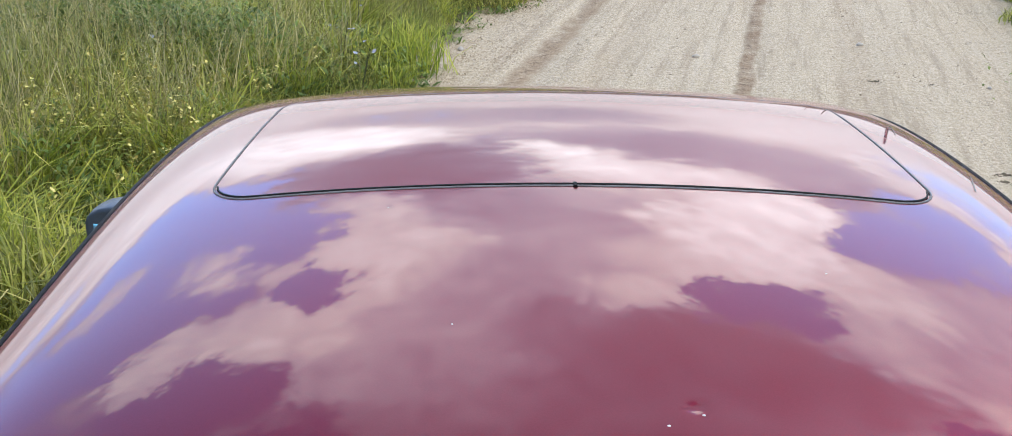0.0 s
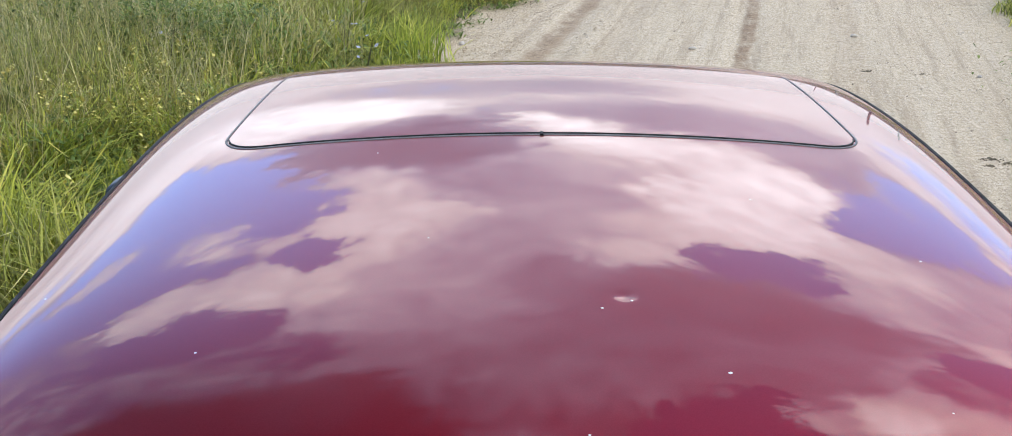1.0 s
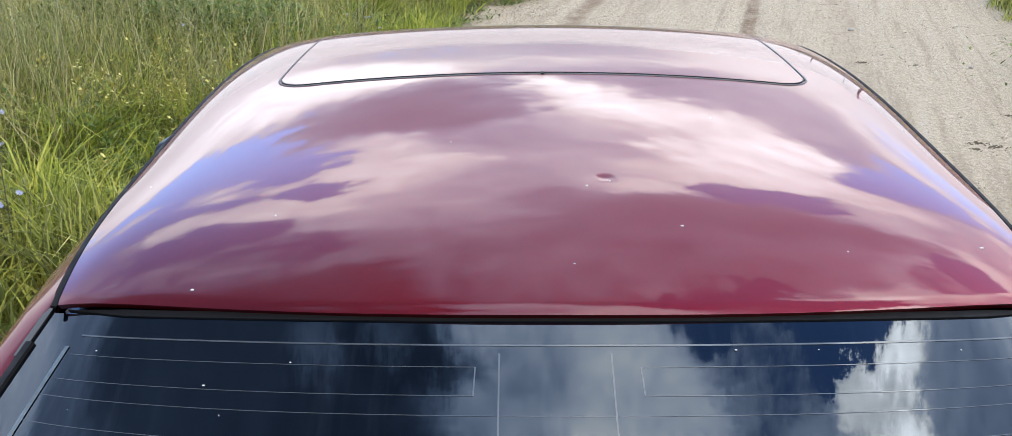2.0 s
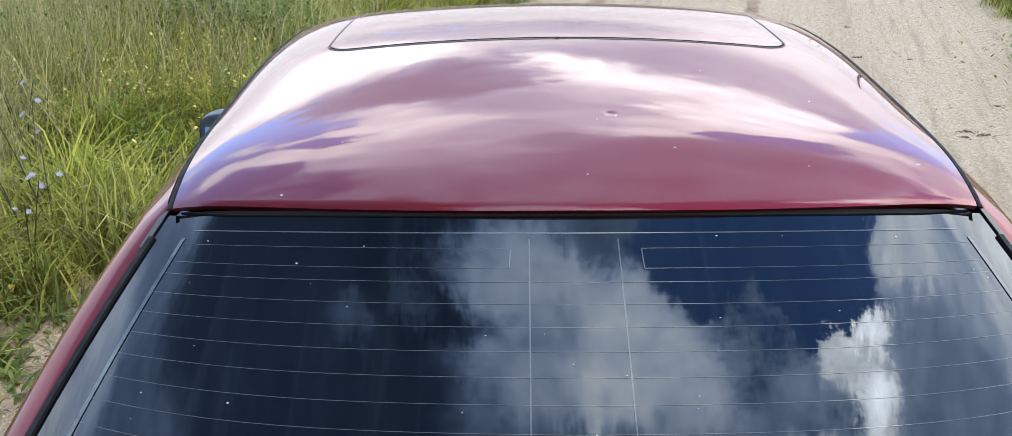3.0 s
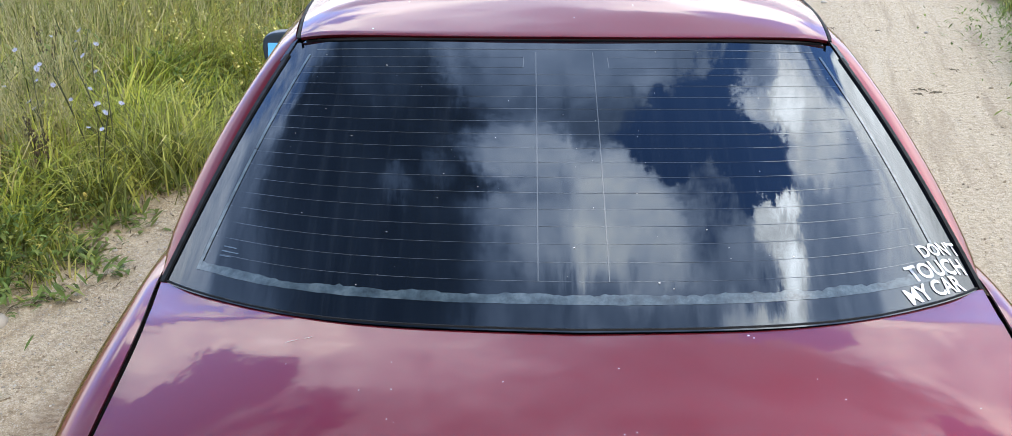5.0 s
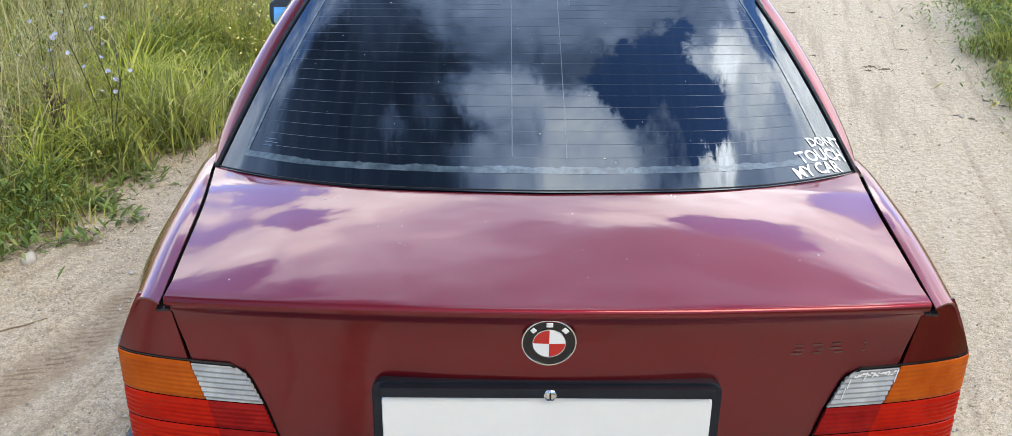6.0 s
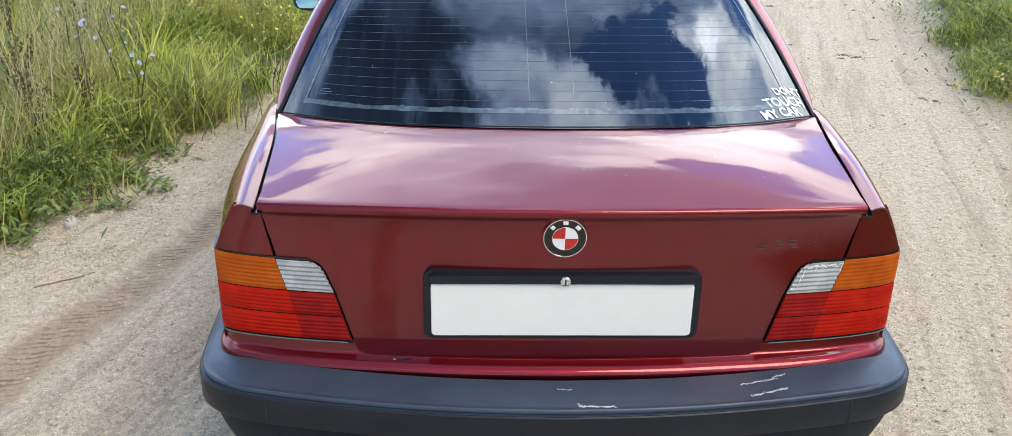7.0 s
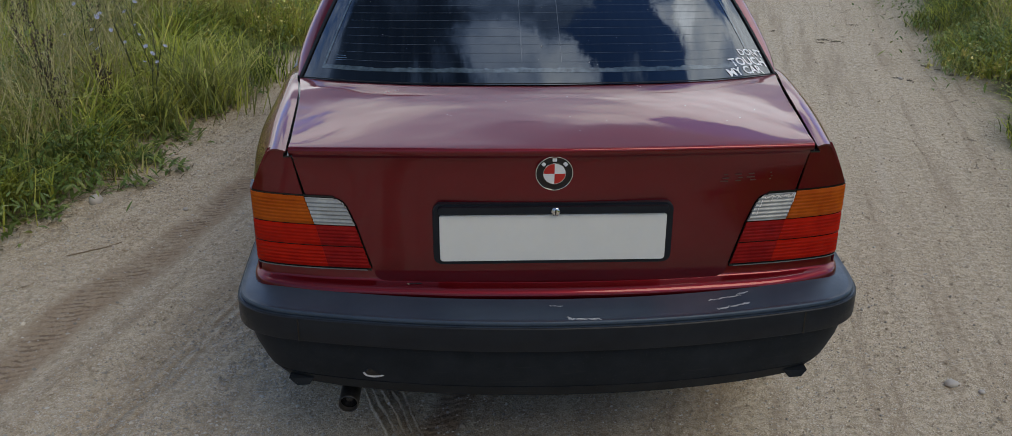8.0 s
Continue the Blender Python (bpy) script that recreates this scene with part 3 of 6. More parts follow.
def plate_of(name, outline, depth, material, parent, place, label="", bevel=0.0015, smooth=False):
    """A flat slab from an outline in x and z, facing -y, put by the function place(x, z, out)."""
    bm = bmesh.new()
    back = [bm.verts.new(place(x, z, 0.0)) for x, z in outline]
    mid = [bm.verts.new(place(x, z, depth - bevel)) for x, z in outline]
    cx, cz = np.mean([p[0] for p in outline]), np.mean([p[1] for p in outline])
    front = []
    for x, z in outline:
        d = max(math.hypot(x - cx, z - cz), 1e-6)
        k = 1 - bevel / d
        front.append(bm.verts.new(place(cx + (x - cx) * k, cz + (z - cz) * k, depth)))
    n = len(outline)
    for a, b in ((back, mid), (mid, front)):
        for i in range(n):
            bm.faces.new((a[i], a[(i + 1) % n], b[(i + 1) % n], b[i]))
    bm.faces.new(front), bm.faces.new(back[::-1])
    return part(name, bm, material, parent, label, smooth)


# ---- ground ----


def steps(fine_lo, fine_hi, d, reach):
    core = list(np.arange(fine_lo, fine_hi + d / 2, d))
    far, g = [], d
    while not far or far[-1] < reach:
        g *= 1.35
        far.append((far[-1] if far else 0) + g)
    return np.array([fine_lo - f for f in far[::-1]] + core + [fine_hi + f for f in far])


def ground_height(w, s):
    """Metres above the road: verges a little higher, shallow ruts in the road."""
    z = np.zeros_like(w)
    for c, half, depth in ((-1.97, 0.15, 0.022), (-0.43, 0.13, 0.018), (-1.47, 0.13, 0.010), (0.35, 0.2, 0.008)):
        d = np.abs(w + 0.05 * np.sin(s * 0.9 + c) - c) / half
        z += depth * (0.35 * np.exp(-((d - 1.35) / 0.3) ** 2) - np.exp(-(d / 0.85) ** 2))
    z += np.where(w < ROAD_L, 0.10 * (1 - np.exp((w - ROAD_L) / 0.8)), 0)
    z += np.where(w > ROAD_R, 0.12 * (1 - np.exp((ROAD_R - w) / 0.8)), 0)
    return z


def build_ground():
    W, S = steps(-4.0, 4.0, 0.05, 2500), steps(-3.0, 12.0, 0.06, 2500)
    w, s = np.meshgrid(W, S, indexing="ij")
    z = ground_height(w, s)
    near = (np.abs(w) < 6) & (s > -5) & (s < 15)
    rnd = np.random.default_rng(4)
    z += np.where(near, rnd.normal(0, 0.0022, z.shape), 0)
    x = w + SLOPE * s
    nu, nv = w.shape
    idx = np.arange(nu * nv).reshape(nu, nv)
    cells = np.stack([idx[:-1, :-1], idx[1:, :-1], idx[1:, 1:], idx[:-1, 1:]], -1).reshape(-1, 4)
    ob = obj("ground", np.stack([x, s, z], -1).reshape(-1, 3), cells.tolist(), GROUND)
    tagged(ob, "pale sandy gravel track with brown wheel ruts and soil verges", "ground", kind="structure")


build_ground()

# ---- the car: surfaces ----
EDGE = spline((1.0, 1.08, 1.4, 1.75, 2.05, 2.28), (0.483, 0.494, 0.523, 0.533, 0.527, 0.504))
CROWN = spline((1.0, 1.04, 1.168, 1.279, 1.5, 1.75, 2.0, 2.2, 2.3), (1.333, 1.344, 1.373, 1.386, 1.397, 1.399, 1.388, 1.359, 1.331))
FALL = spline((1.0, 1.08, 1.4, 1.75, 2.05, 2.28), (0.36, 0.43, 0.79, 0.82, 0.72, 0.52))


def roof_z(x, y):
    u = np.clip(np.abs(x) / EDGE(y), 0, 1.1)
    return CROWN(y) - FALL(y) * (0.047 * u ** 2 + 0.020 * u ** 12)


REAR = spline((0, 0.2, 0.4, 0.565, 0.65, 0.691, 0.701, 0.707), (0.085, 0.0904, 0.1066, 0.128, 0.147, 0.166, 0.190, 0.235))


def rear_y(x):
    return REAR(np.abs(x))


def on_rear(x, z, out=0.0):
    return (x, float(rear_y(x)) - out - 0.006 * max(0.0, (z - 0.93) / 0.06), z)


# the glass: its lower edge, its upper edge
BASE = spline((0, 0.242, 0.42, 0.528, 0.60, 0.648), np.array([(0.43, 1.069), (0.448, 1.066), (0.494, 1.058), (0.548, 1.050), (0.596, 1.043), (0.640, 1.034)]))
HEAD = spline((0, 0.2, 0.35, 0.45, 0.506), np.array([(1.030, 1.332), (1.034, 1.331), (1.046, 1.327), (1.064, 1.320), (1.084, 1.312)]))


def rear_glass(u, v, lift=0.0):
    """A point on the rear window: u from -1 to 1 across, v from 0 below to 1 above."""
    u, v = np.broadcast_arrays(np.asarray(u, float), np.asarray(v, float))
    xb, xt = u * 0.643, u * 0.502
    b, t = BASE(np.abs(xb)), HEAD(np.abs(xt))
    x = xb + (xt - xb) * v
    y = b[..., 0] + (t[..., 0] - b[..., 0]) * v
    z = b[..., 1] + (t[..., 1] - b[..., 1]) * v + 0.016 * np.sin(math.pi * v)
    return np.stack([x, y - 0.4 * lift, z + 0.9 * lift], -1)


def glass_at(x, y, lift=0.0):
    """The point of the rear window over a place in plan."""
    v = np.full(np.shape(x), 0.5)
    x, y = np.asarray(x, float), np.asarray(y, float)
    for _ in range(25):
        u = x / (0.643 + (0.502 - 0.643) * v)
        p = rear_glass(u, v)
        v = v + (y - p[..., 1]) / 0.6
    return rear_glass(u, v, lift)


def lid_z(x, y):
    """The boot lid's top: highest near the glass, falling gently to the lip."""
    ax = np.abs(x)
    back = np.maximum(y - rear_y(np.minimum(ax, 0.59)) + 0.012, 0.0)
    k = np.clip(back / 0.42, 0, 1)
    flat = 0.0392 * np.minimum(k / 0.86, 1.08) ** 0.92
    d = np.minimum(back, 0.346)
    round_top = 0.225 * d - 0.325 * d ** 2          # falls faster towards the lip
    rise = flat + 0.65 * (round_top - flat) * (1 - np.minimum(ax / 0.60, 1.0) ** 3)
    return 1.0275 + rise - (0.010 + 0.020 * k) * (ax / 0.62) ** 2.4


# sides of the body: stations from tail to nose, each from the deck edge down to the sill
SIDE_Y = (0.164, 0.3, 0.5, 0.66, 0.9, 1.2, 1.8, 2.5, 3.1, 3.7, 4.15, 4.34)
TAIL_Y = (0.112, 0.142, 0.155, 0.166, 0.175, 0.18, 0.18, 0.18)       # the tail end is rounded in plan


def rail(xs, zs, tail):
    """One line along the body from tail to nose."""
    return np.stack([xs, (tail,) + SIDE_Y[1:], zs], -1)


RAILS = []
# deck edge
RAILS.append(rail((0.597, 0.608, 0.628, 0.656, 0.678, 0.694, 0.704, 0.701, 0.688, 0.67, 0.63, 0.58),
                  (1.012, 1.034, 1.044, 1.036, 1, 0.965, 0.95, 0.945, 0.935, 0.87, 0.79, 0.74), TAIL_Y[0]))
# shoulder
RAILS.append(rail((0.6406, 0.65, 0.6652, 0.684, 0.712, 0.7168, 0.7316, 0.7352, 0.7218, 0.7078, 0.67, 0.612),
                  (1.003, 1.024, 1.034, 1.026, 0.99, 0.955, 0.94, 0.935, 0.925, 0.86, 0.78, 0.73), TAIL_Y[1]))
# upper flank
RAILS.append(rail((0.6684, 0.69, 0.7098, 0.717, 0.7405, 0.7482, 0.7704, 0.7798, 0.7722, 0.7612, 0.72, 0.642),
                  (0.955, 0.97, 0.975, 0.972, 0.95, 0.928, 0.914, 0.905, 0.89, 0.825, 0.748, 0.7), TAIL_Y[2]))
# flank
RAILS.append(rail((0.69, 0.715, 0.735, 0.742, 0.756, 0.766, 0.794, 0.807, 0.803, 0.796, 0.752, 0.66),
                  (0.9, 0.905, 0.91, 0.91, 0.9, 0.885, 0.87, 0.86, 0.845, 0.78, 0.71, 0.67), TAIL_Y[3]))
# waist
RAILS.append(rail((0.699, 0.725, 0.744, 0.75, 0.757, 0.773, 0.801, 0.814, 0.813, 0.81, 0.766, 0.67),
                  (0.8, 0.8, 0.8, 0.8, 0.8, 0.8, 0.78, 0.77, 0.76, 0.7, 0.64, 0.6), TAIL_Y[4]))
# door
RAILS.append(rail((0.699, 0.725, 0.744, 0.75, 0.757, 0.77, 0.798, 0.81, 0.81, 0.808, 0.766, 0.67),
                  (0.7, 0.7, 0.7, 0.7, 0.7, 0.68, 0.65, 0.64, 0.64, 0.6, 0.56, 0.54), TAIL_Y[5]))
# lower door
RAILS.append(rail((0.686, 0.715, 0.737, 0.744, 0.748, 0.758, 0.781, 0.792, 0.793, 0.788, 0.75, 0.66),
                  (0.55, 0.55, 0.55, 0.55, 0.54, 0.5, 0.48, 0.47, 0.47, 0.46, 0.45, 0.45), TAIL_Y[6]))
# sill
RAILS.append(rail((0.656, 0.68, 0.692, 0.694, 0.695, 0.708, 0.726, 0.732, 0.738, 0.738, 0.7, 0.63),
                  (0.4, 0.34, 0.3, 0.28, 0.26, 0.25, 0.24, 0.24, 0.25, 0.27, 0.3, 0.32), TAIL_Y[7]))
ROWS = np.stack(RAILS, 1)
ALONG = spline(SIDE_Y, ROWS.reshape(len(SIDE_Y), -1))
AXLES = ((0.95, 0.30), (3.65, 0.30))
WHEEL_R = 0.30


def body_side(y, v):
    """Points of the right side: stations y (n), v (m) from 0 at the deck edge to 1 at the sill."""
    ctrl = ALONG(y).reshape(len(y), 8, 3)
    f = spline(np.linspace(0, 1, 8), np.moveaxis(ctrl, 1, 0).reshape(8, -1))
    return np.moveaxis(f(v).reshape(len(v), len(y), 3), 0, 1)


def body_panel(name, y0, y1, side, label="", n=40):
    ys, vs = np.linspace(y0, y1, n), np.linspace(0, 1, 34)
    P = body_side(ys, vs)
    mid = (P[:-1, :-1] + P[1:, 1:]) / 2
    keep = np.ones(mid.shape[:2], bool)
    for ay, az in AXLES:
        R = WHEEL_R + 0.045
        d = np.hypot(mid[..., 1] - ay, mid[..., 2] - az)
        keep &= d > R
        # draw the cut edge onto the arch
        dv = np.hypot(P[..., 1] - ay, P[..., 2] - az)
        close = np.abs(dv - R) < 0.018
        k = np.where(close, R / np.maximum(dv, 1e-6), 1.0)
        P[..., 1] = ay + (P[..., 1] - ay) * k
        P[..., 2] = az + (P[..., 2] - az) * k
    P[..., 0] *= side
    return sheet(name, P, PAINT, car, 0.004, label, out=(side, 0, 0.2), keep=keep)


def deck_edge(y):
    return ALONG(np.asarray(y, float)).reshape(-1, 8, 3)[:, 0]


car = new("sedan_car")
tagged(car, "burgundy metallic four-door saloon car parked on a sandy track", "car")

# roof with its sunroof opening
SUN = (0.412, 1.672, 2.125)     # half width, rear, front of the sunroof panel


def sunroof_outline(grow=0.0):
    hx, y0, y1, r = SUN[0] + grow, SUN[1] - grow, SUN[2] + grow, 0.055 + grow
    pts = np.array([(x, (y0 + y1) / 2 + z) for x, z in rounded(hx, (y1 - y0) / 2, r, 8)])
    out = []
    for p, q in zip(pts, np.roll(pts, -1, 0)):
        n = max(1, int(np.hypot(*(q - p)) / 0.02))
        out += [tuple(p + (q - p) * k / n) for k in range(n)]
    return out


def inside_sunroof(x, y, grow=0.0):
    hx, y0, y1, r = SUN[0] + grow, SUN[1] - grow, SUN[2] + grow, 0.055 + grow
    dx, dy = np.abs(x) - (hx - r), np.abs(y - (y0 + y1) / 2) - ((y1 - y0) / 2 - r)
    return np.hypot(np.maximum(dx, 0), np.maximum(dy, 0)) + np.minimum(np.maximum(dx, dy), 0) - r


def build_roof():
    # the grid is closer where a small sharp dent is pressed into the skin
    v = np.union1d(np.linspace(0, 1, 150), np.linspace(0.165, 0.220, 36))
    u = np.union1d(np.linspace(-1, 1, 131), np.linspace(0.06, 0.19, 36))
    uu, vv = np.meshgrid(u, v, indexing="ij")
    # rear edge bows towards the tail in the middle, front edge bows forward
    ax = np.abs(uu)
    y0 = 1.030 + 0.048 * ax ** 2.4
    y1 = 2.285 - 0.05 * ax ** 2.2
    y = y0 + (y1 - y0) * vv
    x = uu * EDGE(y)
    z = roof_z(x, y)
    z = z - 0.0012 * np.exp(-((x - 0.063) / 0.0085) ** 2 - ((y - 1.271) / 0.0070) ** 2)
    # the shut line of the sunroof is a narrow groove
    d = inside_sunroof(x, y)
    z = z - 0.0015 * np.exp(-((y - y0) / 0.005) ** 2)
    sheet("roof_panel", np.stack([x, y, z], -1), PAINT, car, 0.006, "glossy burgundy roof skin with a few chips", keep=(d[:-1, :-1] > 0.0) | (d[1:, 1:] > 0.0))
    # sunroof panel, a touch proud, with its rubber all round
    w = np.linspace(-1, 1, 61)
    aa, bb = np.meshgrid(w, w, indexing="ij")
    # a square mapped to the rounded outline
    hx, c, hy = SUN[0] - 0.003, (SUN[1] + SUN[2]) / 2, (SUN[2] - SUN[1]) / 2 - 0.003
    x, y = aa * hx, c + bb * hy
    r = 0.05
    dx, dy = np.abs(x) - (hx - r), np.abs(y - c) - (hy - r)
    corner = (dx > 0) & (dy > 0)
    q = np.maximum(np.hypot(dx, dy), 1e-9)
    k = np.where(corner, np.maximum(dx, dy) / q, 1.0)
    x = np.where(corner, np.sign(x) * (hx - r + dx * k), x)
    y = np.where(corner, c + np.sign(y - c) * (hy - r + dy * k), y)
    panel = sheet("sunroof_panel", np.stack([x, y, roof_z(x, y) + 0.0012], -1), PAINT, car, 0.008, "body-coloured closed sunroof panel")
    o = np.array(sunroof_outline(0.001))
    tube("sunroof_seal", np.stack([o[:, 0], o[:, 1], roof_z(o[:, 0], o[:, 1]) + 0.0002], -1), 0.0016, SEAL, panel, 8, flat=0.8, closed=True)
    o = np.array(sunroof_outline(-0.003))
    o = np.roll(o, -int(np.argmax(o[:, 1] - 3 * o[:, 0])), 0)
    o = o[o[:, 1] < SUN[1] + 0.045]
    tube("sunroof_gap", np.stack([o[:, 0], o[:, 1], roof_z(o[:, 0], o[:, 1]) + 0.0010], -1), 0.0013, RUBBER, panel, 6, flat=1.0)
    o = np.array([(0.0, SUN[1] - 0.004), (0.0, SUN[1] + 0.006)])
    tube("seal_joint", np.stack([o[:, 0], o[:, 1], roof_z(o[:, 0], o[:, 1])], -1), 0.0028, RUBBER, panel, 6)


build_roof()


def gutter(y, out=0.0, drop=0.0):
    x = EDGE(y) + out
    return np.stack([x, y, roof_z(EDGE(y), y) - drop], -1)


def greenhouse(s, v):
    """The side above the belt: s from the rear pillar (0) to the front pillar (1), v from the belt to the roof."""
    s, v = np.meshgrid(s, v, indexing="ij")
    yb, yt = 0.655 + 2.48 * s, 1.095 + 1.17 * s
    b = ALONG(yb.ravel()).reshape(-1, 8, 3)[:, 0].reshape(*s.shape, 3)
    t = gutter(yt, 0.012, 0.008)
    p = b + (t - b) * v[..., None]
    p[..., 0] += -0.004 * np.exp(-s / 0.004) + 0.037 * np.maximum(np.sin(math.pi * v), 0) ** 0.5 * (1 - np.exp(-s / 0.009)) * (0.2 + 0.8 * np.exp(-(s / 0.3) ** 2))
    return p


for side in (1, -1):
    flip = np.array((side, 1, 1))
    # black roof moulding between roof and frames
    ys = np.linspace(1.075, 2.25, 60)
    tube("roof_moulding", gutter(ys, 0.0040, 0.0015) * flip, 0.0031, RUBBER, car, 8, flat=0.55)
    # painted pillars
    vs = np.linspace(0, 1, 16)
    sheet("rear_pillar", greenhouse(np.linspace(0, 1, 30) ** 2.2 * 0.2, vs) * flip, PAINT, car, 0.01, out=(side, 0, 0.3))
    sheet("front_pillar", greenhouse(np.linspace(0.955, 1, 6), vs) * flip, PAINT, car, 0.01, out=(side, 0, 0.3))
    sheet("belt_trim", greenhouse(np.linspace(0.2, 0.955, 40), np.linspace(0, 0.05, 3)) * flip, RUBBER, car, 0.01, out=(side, 0, 0.3))
    sheet("window_header", greenhouse(np.linspace(0.2, 0.955, 40), np.linspace(0.9, 1.0, 3)) * flip, RUBBER, car, 0.01, out=(side, 0, 0.3))
    sheet("middle_pillar", greenhouse(np.linspace(0.535, 0.575, 4), np.linspace(0.05, 0.9, 10)) * flip, RUBBER, car, 0.01, out=(side, 0, 0.3))
    for a, b in ((0.2, 0.535), (0.575, 0.955)):
        sheet("side_window", greenhouse(np.linspace(a, b, 16), np.linspace(0.05, 0.9, 10)) * flip - np.array((side * 0.004, 0, 0)), GLASS, car, 0.004, out=(side, 0, 0.3))
    # lower body
    body_panel("rear_quarter", 0.164, 1.245, side, n=60)
    body_panel("rear_door", 1.25, 2.045, side)
    body_panel("front_door", 2.05, 3.045, side)
    body_panel("front_wing", 3.05, 4.34, side, n=60)
    for y in (1.36, 2.17):
        p = body_side(np.linspace(y, y + 0.17, 6), np.array([0.46]))[:, 0] + np.array((0.014, 0, 0))
        tube("door_handle", p * flip, 0.012, PLASTIC, car, 8)
    # rear face of the wing above the lamp
    zs = np.linspace(1.008, 0.902, 12)
    rows = []
    for z in zs:
        k = (1.008 - z) / 0.106
        rows.append([(x, float(rear_y(x)) + 0.006 * (1 - k), z) for x in np.linspace(0.595 - 0.024 * k, 0.643 + 0.051 * k ** 0.9, 8)])
    sheet("wing_end", np.array(rows) * flip, PAINT, car, 0.004, out=(0, -1, 0))

# rear window and its trims
vv, uu = np.meshgrid(np.linspace(0, 1, 40), np.linspace(-1, 1, 61), indexing="ij")
rear_window = sheet("rear_window", rear_glass(uu, vv), GLASS, car, 0.004, "dark tinted rear window with heater lines, streaky dust", out=(0, -0.4, 1))
head = rear_glass(np.linspace(-0.965, 0.965, 60), 1.0)
ribbon("upper_seal", head + np.array((0, 0.003, 0.002)), 0.008 * np.clip(np.minimum(np.arange(60), 59 - np.arange(60)) / 4, 0.08, 1), (0, -0.35, 0.93), RUBBER, rear_window, 0.001, th=0.004)
for side in (1, -1):
    e = rear_glass(np.full(40, side * 0.995), np.linspace(0.0, 0.93, 40))
    ribbon("side_moulding", e + np.array((side * 0.005, 0, 0.0015)), 0.0088, (side * 0.35, -0.35, 0.87), RUBBER, rear_window, 0.0005, th=0.004)
    e = rear_glass(np.full(12, side * 1.0), np.linspace(0.90, 1.02, 12))
    ribbon("corner_gap", e + np.array((side * 0.007, 0, 0)), 0.010, (side * 0.35, -0.35, 0.87), BLACK, rear_window, 0.0, th=0.004)
foot = rear_glass(np.linspace(-1, 1, 80), 0.004)
tube("lower_seal", foot + np.array((0, 0.002, 0.0)), 0.0022, RUBBER, rear_window, 6)
# black strip added to block sight through the gap behind the roof edge
ribbon("head_gap_filler", rear_glass(np.linspace(-0.99, 0.99, 60), 1.0) + np.array((0, 0.012, -0.006)), 0.04, (0, -0.2, 0.98), BLACK, rear_window, 0.0, th=0.003)
NG = np.array((0, -0.39, 0.92))


def heater_line(u0, u1, v, wide=0.0007):
    u = np.linspace(u0, u1, 30)
    # the lines sag towards the ends as the lower edge of the window does
    ribbon("heater_line", rear_glass(u, np.full(30, v)), wide, NG, HEATER, rear_window, 0.0003, th=0.00012)


for k in range(15):
    heater_line(-0.915, 0.915, 0.125 + 0.0505 * k)
for a, b in ((-0.90, -0.145), (0.145, 0.90)):
    for v in (0.865, 0.915):
        heater_line(a, b, v)
    end = -0.145 if a < 0 else 0.145
    ribbon("heater_line", rear_glass(np.full(6, end), np.linspace(0.865, 0.915, 6)), 0.0013, NG, HEATER, rear_window, 0.0003, th=0.00012)
for x in (-0.053, 0.049):
    u = [x / (0.643 + (0.502 - 0.643) * v) for v in np.linspace(0.125, 0.94, 20)]
    ribbon("heater_bus", rear_glass(np.array(u), np.linspace(0.125, 0.94, 20)), 0.0016, NG, HEATER, rear_window, 0.0004, th=0.00012)
for side in (1, -1):
    edge = np.linspace(side * 0.911, side * 0.920, 3)
    sheet("heater_bus", np.stack([rear_glass(np.full(30, u), np.linspace(0.066, 0.93, 30), 0.0009) for u in edge], 1), HAZE, rear_window, 0.0002, out=(0, -0.4, 1))
ribbon("film_edge", rear_glass(np.linspace(-0.9, 0.9, 60), 0.955), 0.0018, NG, HEATER, rear_window, 0.0004, th=0.00012)
# a small maker's stamp in the lower corner, too worn to read
for k, wide in enumerate((0.024, 0.030, 0.020)):
    u = np.linspace(-0.872, -0.872 + wide / 0.62, 5)
    ribbon("glass_stamp", rear_glass(u, np.full(5, 0.150 - 0.014 * k)), 0.0022, NG, HAZE, rear_window, 0.0003, th=0.00008)
rng = np.random.default_rng(11)
uf = np.linspace(-0.92, 0.9, 160)
torn = np.convolve(rng.normal(0, 0.006, 164), np.full(5, 0.2), 'valid') + rng.normal(0, 0.0015, 160)
low = 0.066 + np.convolve(rng.normal(0, 0.004, 174), np.full(15, 1 / 15), 'valid')
sheet("film_edge", np.stack([rear_glass(uf, low + (0.024 + torn) * k, 0.0004) for k in np.linspace(0, 1, 4)], 1), HAZE, rear_window, 0.0002, "pale residue along the tint film's edge", out=(0, -0.4, 1))


def letters(name, text, size, place, material, parent, label):
    """Words as a flat mesh laid on a surface by place(x, y)."""
    cu = bpy.data.curves.new(name, 'FONT')
    cu.body, cu.size, cu.offset, cu.resolution_u = text, size, size * 0.028, 3
    tmp = new(name, cu)
    me = bpy.data.meshes.new_from_object(tmp.evaluated_get(bpy.context.evaluated_depsgraph_get()))
    bpy.data.objects.remove(tmp)
    for v in me.vertices:
        v.co = place(v.co.x, v.co.y)
    me.materials.clear()
    me.materials.append(material)
    ob = new(name, me)
    ob.parent = parent
    return tagged(ob, label)


